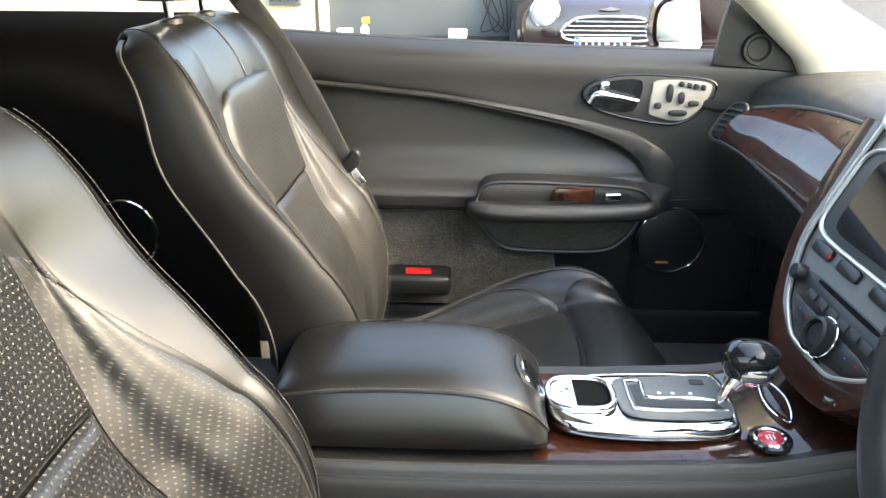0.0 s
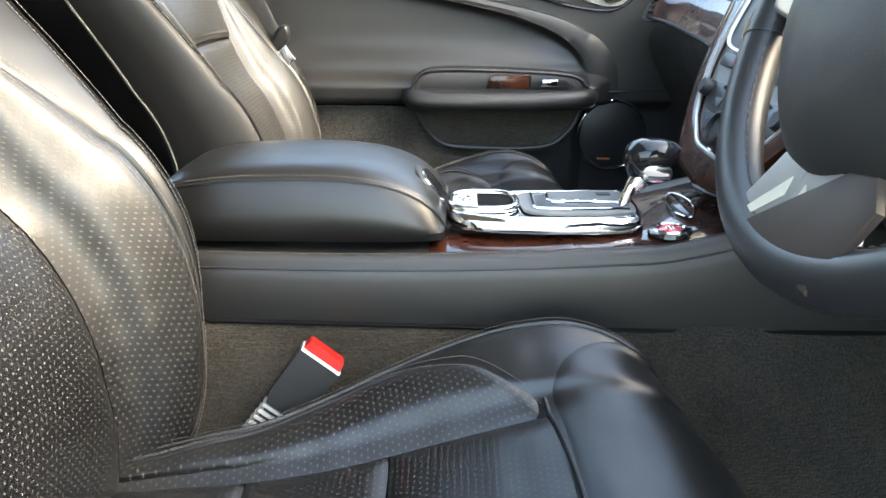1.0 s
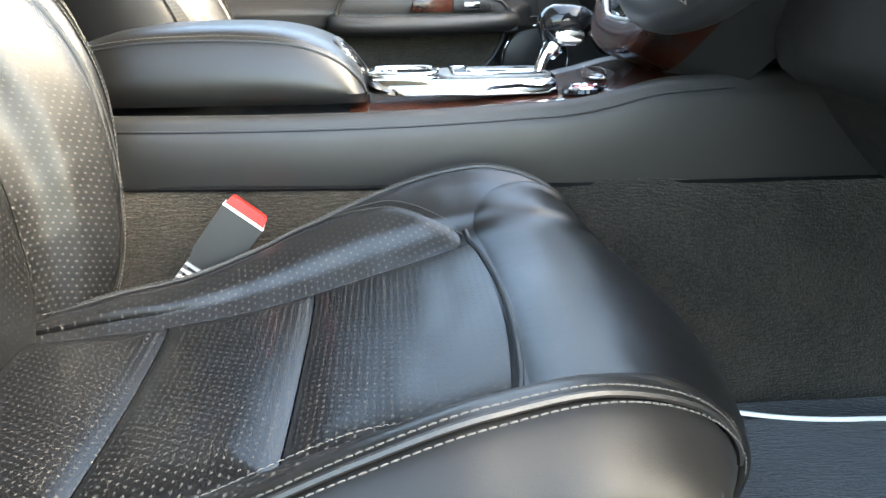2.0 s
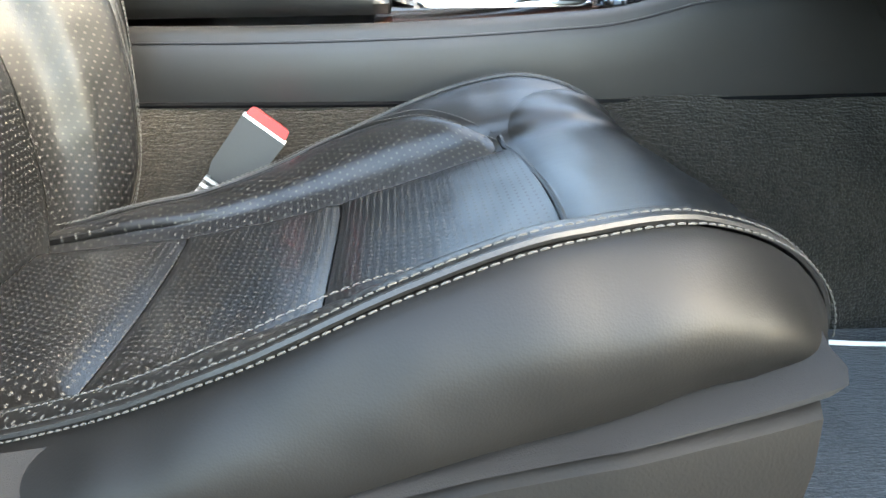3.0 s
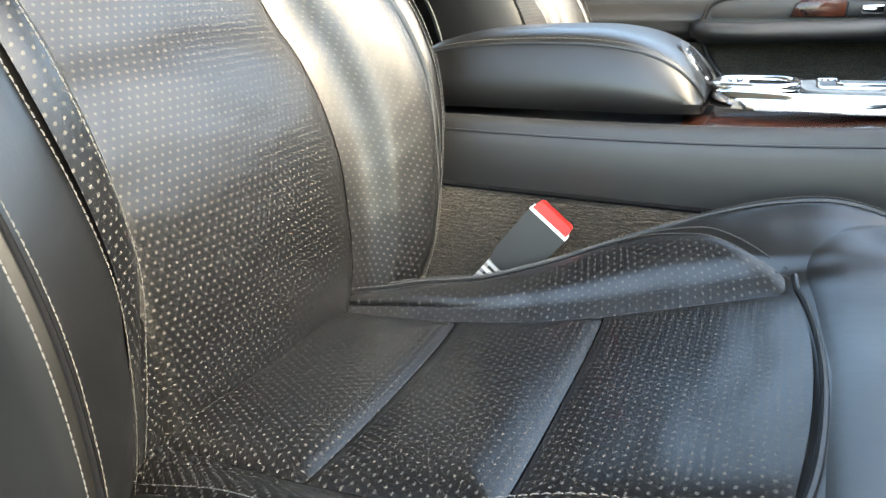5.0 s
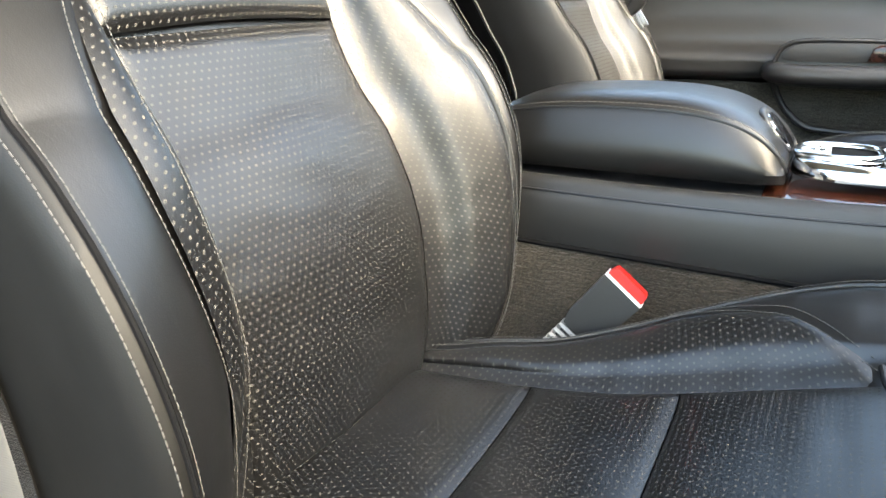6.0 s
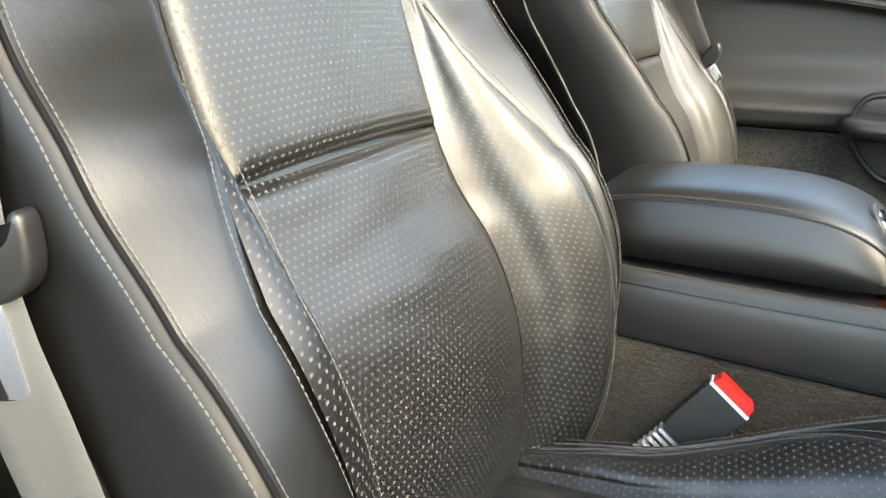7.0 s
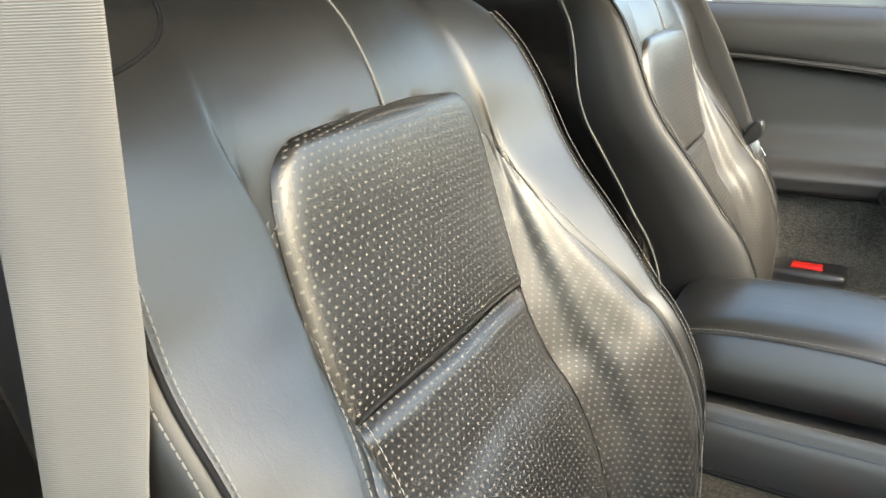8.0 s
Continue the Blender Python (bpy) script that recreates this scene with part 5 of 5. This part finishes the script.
part("panel_plate", slab(both([tuple(p) for p in inner[1:]]), mK @ pose(0, 0, -0.010), 0.008), plain("grey control plate", (0.16, 0.16, 0.155), 0.4, 0.3, 0.05), stack, "satin grey control plate")
part("screen_hood", slab(oval(0, 0.228, 0.134, 0.058, 40, 6.0), mK @ pose(0, 0, -0.004), 0.004), BLACK, stack)
part("screen", slab(oval(0, 0.230, 0.105, 0.048, 40, 8.0), mK, 0.0012), GLASS_DARK, stack, "dark touch screen")
part("screen_rim", sweep([mK @ Vector((x, y, 0.001)) for x, y in oval(0, 0.228, 0.135, 0.059, 60, 6.0)], 0.003, 8, True), SILVER, stack)
for x in (-0.095, -0.035, 0.035, 0.095):
    part("stack_button", slab(oval(x, 0.158, 0.022, 0.0075, 24, 5.0), mK @ pose(0, 0, -0.002), 0.004, 0.001), BLACK, stack)
part("hazard_mark", slab([(-0.004, 0.156), (0.004, 0.156), (0.0, 0.162)], mK @ pose(-0.075, 0, 0.0021), 0.0006), RED, stack)
part("radio", slab(oval(0, 0.117, 0.098, 0.017, 40, 6.0), mK @ pose(0, 0, -0.002), 0.003, 0.001), BLACK, stack, "black radio panel")
part("disc_slot", slab(oval(0, 0.130, 0.065, 0.0028, 24, 5.0), mK @ pose(0, 0, 0.0012), 0.0006), GLOSS, stack)
for sg in (-1, 1):
    part("radio_knob", lathe([(0.0, 0.014), (0.008, 0.014), (0.0095, 0.012), (0.0105, 0.0)], mK @ pose(sg * 0.103, 0.122, -0.002)), BLACK, stack)
for x in (-0.06, -0.035, -0.012, 0.012, 0.035, 0.06):
    part("radio_button", slab(oval(x, 0.112, 0.010, 0.0055, 20, 5.0), mK @ pose(0, 0, 0.0005), 0.002, 0.0006), TRIM, stack)
part("climate_panel", slab([(-0.085, 0.096), (-0.058, 0.074), (-0.02, 0.068), (0.02, 0.068), (0.058, 0.074), (0.085, 0.096), (0.06, 0.100), (-0.06, 0.100)], mK @ pose(0, 0, -0.002), 0.003, 0.001), BLACK, stack)
part("climate_dial", lathe([(0.0, 0.012), (0.013, 0.012), (0.015, 0.010), (0.0165, 0.016), (0.020, 0.015), (0.0215, 0.0)], mK @ pose(0, 0.088, 0.0), 40), BLACK, stack, "round climate dial")
part("dial_rim", sweep([mK @ Vector((0.0225 * math.cos(t), 0.088 + 0.0225 * math.sin(t), 0.004)) for t in np.linspace(0, 2 * math.pi, 48, endpoint=False)], 0.0014, 8, True), CHROME, stack)
for x, y, c in ((-0.064, 0.092, BLUE), (-0.045, 0.090, RED), (-0.055, 0.080, FUZZ), (0.064, 0.092, RED), (0.045, 0.090, BLUE), (0.05, 0.080, FUZZ)):
    part("climate_mark", slab(oval(x, y, 0.0018, 0.0012, 12), mK @ pose(0, 0, 0.001), 0.0006), c, stack)
part("lower_chrome", slab(oval(0.0, 0.062, 0.018, 0.005, 24, 2.4), mK @ pose(0, 0, -0.002), 0.007, 0.003), CHROME, stack)
# centre vents on top
part("vent_frame", slab(oval(0, 0.335, 0.150, 0.034, 50, 6.0), mK @ pose(0, 0, -0.04), 0.040, 0.006), BLACK, stack)
part("vent_bead", sweep([mK @ Vector((x, y, 0.001)) for x, y in oval(0, 0.335, 0.146, 0.031, 60, 6.0)], 0.0035, 8, True), SILVER, stack)
for k in range(4):
    for sg in (-1, 1):
        part("vent_slat", slab(oval(sg * 0.07, 0.315 + 0.0135 * k, 0.063, 0.0022, 20, 6.0), mK @ pose(0, 0, 0.0), 0.007, 0.001), TRIM, stack)

stack.location += Vector((0.008, 0.028, 0.006))

# ---------------------------------------------------------------- steering wheel
WC, WT = Vector((0.468, 0.599, 0.890)), 0.39
wheel = empty("steering_wheel", WC, "black leather steering wheel with alloy spokes", "steering wheel")
mW = axes(WC, (0, -1, 0), (math.sin(WT), 0, math.cos(WT)))  # x to the right hand, y up the wheel, z to the driver
RIM = 0.173
ring = [mW @ Vector((RIM * math.cos(t), RIM * math.sin(t), 0)) for t in np.linspace(0, 2 * math.pi, 96, endpoint=False)]
part("rim", sweep(ring, 0.0165, 18, True, 0.92), leather("black wheel leather", (0.016, 0.016, 0.017), 0.40, False, 0.1), wheel, "smooth black leather rim")
inn = [mW @ Vector(((RIM - 0.0152) * math.cos(t), (RIM - 0.0152) * math.sin(t), 0.006)) for t in np.linspace(0, 2 * math.pi, 150, endpoint=False)]
tagged(part("rim_stitching", stitches([(inn, [tuple((WC - p).normalized()) for p in inn])], 0.0075, 0.005, 0.0008), THREAD_DARK, wheel), kind="stuff")
for th in (0.36, 2.78, 3.50, 5.92):
    part("rim_joint", sweep([mW @ (Vector((RIM * math.cos(th), RIM * math.sin(th), 0)) + 0.0166 * (math.cos(p) * Vector((math.cos(th), math.sin(th), 0)) + 0.92 * math.sin(p) * Vector((0, 0, 1)))) for p in np.linspace(0, 2 * math.pi, 24, endpoint=False)], 0.0008, 6, True), BLACK, wheel)
hub_edge = smooth_curve([(0.0, -0.126), (-0.034, -0.116), (-0.066, -0.091), (-0.100, -0.052), (-0.108, 0.0), (-0.098, 0.045), (-0.06, 0.075), (0.0, 0.083), (0.06, 0.075), (0.098, 0.045), (0.108, 0.0), (0.100, -0.052), (0.066, -0.091), (0.034, -0.116)], 72, True)
hub = [[mW @ Vector((k * x, -0.02 + k * (y + 0.02), h)) for x, y in hub_edge] for k, h in ((0.90, -0.05), (1.0, -0.02), (1.0, 0.004), (0.96, 0.018), (0.85, 0.028), (0.6, 0.035), (0.25, 0.037))]
part("airbag_cover", loft(hub), DASH, wheel, "dark grey airbag cover")
part("hub_badge", lathe([(0.0, 0.0025), (0.020, 0.0022), (0.024, 0.001), (0.025, 0.0)], mW @ pose(0, -0.01, 0.0372), 36), SILVER, wheel, "round silver hub badge")
for sg in (-1, 1):
    limb = [(sg * x, y) for x, y in ((0.060, -0.170), (0.036, -0.176), (-0.004, -0.140), (0.000, -0.118), (0.030, -0.112))]
    lower = part("lower_spoke", slab(limb, mW @ pose(0, 0, -0.010), 0.020, 0.004, 3), ALLOY, wheel, "pale satin alloy spoke")
    part("spoke_recess", slab([(sg * x, y) for x, y in ((0.044, -0.166), (0.036, -0.167), (0.006, -0.141), (0.008, -0.130))], mW @ pose(0, 0, 0.0105), 0.0008), CREAM, lower)
    up = [(sg * x, y) for x, y in ((0.095, -0.052), (0.158, -0.042), (0.172, -0.020), (0.172, 0.030), (0.155, 0.042), (0.090, 0.046))]
    upper = part("side_spoke", slab(up, mW @ pose(0, 0, -0.010), 0.020, 0.004, 3), SILVER, wheel, "silver switch spoke")
    part("switch_pad", slab(oval(sg * 0.133, 0.0, 0.013, 0.018, 24, 4.0), mW @ pose(0, 0, 0.010), 0.004, 0.0015), BLACK, upper)
part("spoke_bar", slab([(-0.036, -0.172), (0.062, -0.174), (0.074, -0.124), (0.060, -0.110), (0.038, -0.114)], mW @ pose(0, 0, 0.0085), 0.005, 0.002), plain("brown-grey spoke trim", (0.040, 0.029, 0.023), 0.5), wheel, "brown-grey spoke trim")
column = empty("steering_column", (0.62, YD, 0.75), "black plastic steering column shroud", "column")
part("shroud", loft([[tuple(mW @ Vector((0.062 * k * x, -0.02 + 0.05 * k * y, -h))) for x, y in oval(0, 0, 1, 1, 28, 3.0)] for k, h in ((0.8, 0.045), (1.0, 0.06), (1.05, 0.14), (1.1, 0.26))]), TRIM, column)
part("stalk", sweep([mW @ Vector((-0.05, 0.0, -0.075)), mW @ Vector((-0.13, 0.006, -0.07))], (0.006, 0.008), 10), BLACK, column)

# ---------------------------------------------------------------- seat belts


def ribbon(name, mids, widths, mat, parent, thick=0.0013, label=""):
    """A woven strap: middle line and the half-width vector at each place."""
    m, w = smooth_curve(mids, 60), smooth_curve(widths, 60)
    n = np.cross(np.gradient(m, axis=0), w)
    n /= np.linalg.norm(n, axis=1)[:, None]
    L = np.concatenate(([0], np.cumsum(np.linalg.norm(np.diff(m, axis=0), axis=1))))
    V, uv = [], []
    for k, h in ((-1, -0.3), (-0.94, 1.0), (-0.5, 0.85), (0, 0.8), (0.5, 0.85), (0.94, 1.0), (1, -0.3), (0.94, -1), (0, -1), (-0.94, -1)):
        V.append(m + w * k + n * (h * thick / 2))
        uv.append(np.stack((np.full(60, k * 0.0235), L), 1))
    return part(name, mesh_of(name, np.stack(V).reshape(-1, 3), grid_faces(10, 60, wrap=True), np.stack(uv).reshape(-1, 2)), mat, parent, label)


belt = empty("seat_belt", (-0.17, 0.36, 0.8), "grey woven seat belt hanging with black tongue", "seat belt", "seat belts")
ribbon("upper_webbing", [(-0.150, 0.362, 1.12), (-0.160, 0.362, 1.02), (-0.171, 0.363, 0.936), (-0.175, 0.361, 0.88), (-0.180, 0.356, 0.825), (-0.181, 0.353, 0.782)],
       [(0.0200, 0.0120, 0.0)] * 4 + [(0.0215, 0.0090, 0.003)] * 2, WEB, belt)
ribbon("lower_webbing", [(-0.180, 0.351, 0.790), (-0.170, 0.350, 0.740), (-0.158, 0.352, 0.690), (-0.146, 0.357, 0.60), (-0.132, 0.352, 0.50), (-0.12, 0.34, 0.40)], [(0.0215, 0.0085, 0.006)] * 6, WEB, belt)
mT = axes((-0.174, 0.349, 0.776), (0.93, 0.37, 0.12), (-0.1, 0.0, 1))
part("tongue_grip", slab([(tuple(p)) for p in smooth_curve([(-0.036, 0.010), (-0.028, 0.006), (0.0, 0.004), (0.026, 0.014), (0.034, 0.024), (0.040, 0.020), (0.036, -0.004), (0.020, -0.016), (-0.012, -0.018), (-0.034, -0.006)], 44, True)], mT @ pose(0, 0, -0.006), 0.012, 0.004, 3), BLACK, belt, "black plastic tongue grip")
part("tongue_blade", slab([(-0.010, -0.014), (0.013, -0.014), (0.012, -0.062), (0.008, -0.066), (-0.005, -0.066), (-0.009, -0.062)], mT @ pose(0, 0, -0.0015), 0.003, 0.001), CHROME, belt, "chrome tongue blade")

belt2 = empty("seat_belt", (-0.05, 1.48, 0.75), "charcoal woven seat belt over the passenger seat", "seat belt", "seat belts")
ribbon("upper_webbing", [(-0.215, 1.425, 1.065), (-0.168, 1.445, 0.990), (-0.130, 1.458, 0.920), (-0.098, 1.468, 0.847), (-0.072, 1.473, 0.785)], [(0.017, -0.006, 0.013)] * 5, WEB_DARK, belt2)
ribbon("lower_webbing", [(-0.070, 1.476, 0.790), (-0.050, 1.480, 0.725), (-0.036, 1.490, 0.672), (-0.03, 1.51, 0.60), (-0.03, 1.53, 0.48)], [(0.017, -0.004, 0.010)] * 5, WEB_DARK, belt2)
mT = axes((-0.066, 1.470, 0.775), (0.80, -0.15, 0.58), (-0.58, 0, 0.8))
part("tongue_grip", slab([tuple(p) for p in smooth_curve([(-0.034, 0.006), (0.0, 0.004), (0.026, 0.012), (0.036, 0.004), (0.022, -0.014), (-0.012, -0.016), (-0.034, -0.006)], 40, True)], mT @ pose(0, 0, -0.006), 0.012, 0.004, 3), BLACK, belt2, "black plastic tongue grip")
part("tongue_blade", slab([(-0.006, -0.014), (0.013, -0.014), (0.012, -0.045), (-0.005, -0.045)], mT @ pose(0, 0, -0.0015), 0.003, 0.001), CHROME, belt2, "chrome tongue blade")
part("belt_guide", sweep([(-0.215 + 0.022 * math.cos(t), 1.425 - 0.010 * math.cos(t), 1.065 + 0.018 * math.sin(t)) for t in np.linspace(0, 2 * math.pi, 30, endpoint=False)], 0.005, 8, True), BLACK, belt2)

belt2.location += Vector((-0.026, 0.0, -0.012))

# white lead on the footwell floor
cable = tagged(part("cable", sweep(smooth_curve([(0.44, 0.745, 0.332), (0.50, 0.752, 0.332), (0.563, 0.742, 0.332), (0.613, 0.728, 0.332), (0.666, 0.720, 0.332), (0.74, 0.716, 0.332), (0.85, 0.70, 0.332)], 40), 0.0025, 8), WHITE), "thin white cable lying on the footwell carpet", "cable")

# ---------------------------------------------------------------- outside
ground = tagged(part("ground", mesh_of("ground", [(x, y, 0) for x in np.linspace(-150, 150, 13) for y in np.linspace(-150, 150, 13)], grid_faces(13, 13)), ASPHALT), "worn grey concrete yard", "ground", kind="structure")
wall = tagged(new("wall_north"), "weathered grey painted yard wall with white posts", "wall", kind="structure")
part("wall_face", rbox((-1.45, 8.6, 0), (0.95, 8.8, 2.3), 0.02), RENDER_GREY, wall)
for x in (-1.50, 0.98):
    part("white_post", rbox((x - 0.05, 8.52, 0), (x + 0.05, 8.62, 2.5), 0.01), WHITE, wall)
house = empty("house", (-4.5, 9, 0), "beige rendered house with leaded window", "house")
part("wall", rbox((-7.5, 8.4, 0), (-1.6, 12, 2.9), 0.02), BEIGE, house)
win = part("window", rbox((-2.05, 8.34, 0.72), (-1.70, 8.42, 2.0), 0.01), RENDER_GREY, house)
for k in range(4):
    part("glazing_bar", rbox((-2.02 + 0.09 * k, 8.31, 0.76), (-2.0 + 0.09 * k, 8.34, 1.96), 0), BLACK, win)
part("roof", slab([(-7.8, 2.85), (-1.5, 2.85), (-4.5, 3.7)], axes((0, 12.2, 0), (1, 0, 0), (0, 0, 1)), 4.0), RENDER_GREY, house)
shed = empty("building", (10, 30, 0), "pale rendered houses far beyond the yard", "house")
part("wall", rbox((2.5, 28, 0), (24, 34, 4.5), 0.02), BEIGE, shed)
part("roof", slab([(28, 4.5), (34, 4.5), (31, 7.0)], axes((24.5, 0, 0), (0, 1, 0), (0, 0, 1)), 22.5), RENDER_GREY, shed)
for k in range(4):
    w = part("window", rbox((4 + 5 * k, 27.9, 1.0), (5.6 + 5 * k, 28.05, 2.4), 0.01), GLASS_DARK, shed)
    part("sill", rbox((3.9 + 5 * k, 27.8, 0.9), (5.7 + 5 * k, 28.0, 1.0), 0.01), WHITE, w)
hose = tagged(part("hose", join(*[sweep(smooth_curve([(0.35 + dx, 8.57, 1.4), (0.42 + dx * 2, 8.56, 0.9), (0.50 + dx, 8.56, 0.55), (0.40 + dx * 3, 8.56, 0.45), (0.30 - dx, 8.56, 0.8), (0.33, 8.57, 1.4)], 50), 0.008, 6) for dx in (0, 0.04, -0.05)]), RUBBER), "coiled black hose hanging on the grey wall", "hose")
bench = empty("low_bench", (-0.3, 8.1, 0), "low dark bench against the wall", "bench")
part("top", rbox((-1.3, 7.9, 0.36), (0.9, 8.4, 0.41), 0.01), BLACK, bench)
for x in (-1.2, 0.8):
    part("leg", rbox((x - 0.03, 7.95, 0), (x + 0.03, 8.35, 0.36), 0.005), BLACK, bench)

for x0, x1 in ((-1.28, -1.12), (-0.10, 0.10)):
    tub = tagged(part("plastic_tub", rbox((x0, 8.05, 0.41), (x1, 8.2, 0.505), 0.015), WHITE), "white plastic tub on the low bench", "tub", "tubs on the bench")
bottle = empty("spray_bottle", (-0.985, 8.1, 0.41), "white spray bottle with orange trigger head on the bench", "bottle")
part("body", lathe([(0.03, 0), (0.045, 0.01), (0.045, 0.10), (0.02, 0.14), (0.015, 0.15)], pose(-0.985, 8.1, 0.41)), WHITE, bottle)
part("trigger_head", rbox((-1.015, 8.07, 0.555), (-0.93, 8.13, 0.62), 0.012), ORANGE, bottle)

# parked car facing the yard
mini = empty("parked_car", (1.47, 8.9, 0), "dark maroon small hatchback parked facing the yard", "car")
MX, MY = 1.42, 7.25


def car_ring(y, w, z0, z1, r=4.0):
    return [(MX + w * c, MY + y, (z0 + z1) / 2 + (z1 - z0) / 2 * s) for c, s in oval(0, 0, 1, 1, 40, r)]


part("body", loft([car_ring(0.0, 0.62, 0.30, 0.66), car_ring(0.05, 0.74, 0.22, 0.80), car_ring(0.18, 0.82, 0.18, 0.88), car_ring(0.5, 0.85, 0.17, 0.94), car_ring(0.95, 0.86, 0.17, 1.0),
                   car_ring(2.0, 0.86, 0.17, 1.0), car_ring(3.3, 0.85, 0.18, 1.0), car_ring(3.7, 0.78, 0.25, 0.95)]), PAINT, mini)
part("cabin", loft([car_ring(1.0, 0.72, 0.9, 1.0), car_ring(1.5, 0.66, 0.9, 1.38), car_ring(2.2, 0.65, 0.9, 1.42), car_ring(3.2, 0.62, 0.9, 1.38), car_ring(3.55, 0.6, 0.9, 1.0)]), GLASS_DARK, mini)
part("car_roof", loft([car_ring(1.48, 0.63, 1.36, 1.42), car_ring(2.2, 0.66, 1.38, 1.45), car_ring(3.2, 0.62, 1.35, 1.41)]), PAINT, mini)
M_CAR = axes((MX, MY, 0), (1, 0, 0), (0, 0, 1))
gr = smooth_curve([(-0.44, 0.56), (-0.40, 0.63), (-0.28, 0.695), (0.0, 0.71), (0.28, 0.695), (0.40, 0.63), (0.44, 0.56), (0.36, 0.50), (0.0, 0.49), (-0.36, 0.50)], 60, True)
part("grille", slab([tuple(p) for p in gr], M_CAR @ pose(0, 0, 0.0), 0.03), BLACK, mini)
part("grille_surround", sweep([M_CAR @ Vector((x, z, 0.035)) for x, z in gr], 0.016, 8, True), CHROME, mini, "chrome grille surround")
for z in (0.545, 0.585, 0.625, 0.665):
    w = 0.42 - max(0, z - 0.6) * 1.6
    part("grille_bar", sweep([M_CAR @ Vector((x, z, 0.04)) for x in (-w, 0, w)], 0.009, 8), CHROME, mini)
for sg in (-1, 1):
    part("headlight", loft([[M_CAR @ Vector((sg * 0.60 + 0.125 * k * c, 0.74 + 0.135 * k * s, h)) for c, s in oval(0, 0, 1, 1, 32)] for k, h in ((1.0, -0.22), (1.0, -0.03), (0.85, 0.015), (0.5, 0.035), (0.1, 0.04))]), LAMP, mini, "oval headlight")
    part("headlight_rim", sweep([M_CAR @ Vector((sg * 0.60 + 0.13 * c, 0.74 + 0.14 * s, -0.03)) for c, s in oval(0, 0, 1, 1, 40)], 0.012, 8, True), CHROME, mini)
    for y in (0.62, 3.1):
        w = part("wheel", lathe([(0.10, 0.0), (0.20, 0.01), (0.22, 0.0), (0.30, 0.01), (0.31, 0.06), (0.31, 0.16), (0.20, 0.18)], axes((MX + sg * 0.70, MY + y, 0.31), (0, 1, 0), (0, 0, sg)) ), RUBBER, mini)
part("badge", slab(smooth_curve([(-0.10, 0.772), (-0.03, 0.762), (0.03, 0.762), (0.10, 0.772), (0.04, 0.785), (0.0, 0.795), (-0.04, 0.785)], 30, True).tolist(), M_CAR @ pose(0, 0, -0.01), 0.02), CHROME, mini, "winged chrome badge")
part("plate", slab([(-0.315, 0.415), (0.205, 0.415), (0.205, 0.526), (-0.315, 0.526)], M_CAR @ pose(0, 0, 0.03), 0.015, 0.003), PLATE, mini, "white number plate with dark bars")
part("plate_band", slab([(-0.313, 0.417), (-0.270, 0.417), (-0.270, 0.524), (-0.313, 0.524)], M_CAR @ pose(0, 0, 0.0455), 0.001), BLUE, mini)
for k, x in enumerate((-0.235, -0.175, -0.115, -0.055, 0.030, 0.090, 0.150)):
    part("plate_bar", slab([(x - 0.020, 0.432), (x + 0.020, 0.432), (x + 0.020, 0.510), (x - 0.020, 0.510)], M_CAR @ pose(0, 0, 0.0455), 0.001), BLACK, mini)
part("bumper", loft([[M_CAR @ Vector((0.80 * c, 0.34 + 0.10 * s, h)) for c, s in oval(0, 0, 1, 1, 40, 3.5)] for h in (-0.2, 0.0, 0.035)]), PAINT, mini)

# the yard lies a little lower than the car's datum
for ob in list(scene.objects):
    if ob.parent is None and (ob.name.split(".")[0] in ("ground", "wall_north", "house", "building", "hose", "low_bench", "plastic_tub", "spray_bottle", "parked_car")):
        ob.location.z -= 0.135
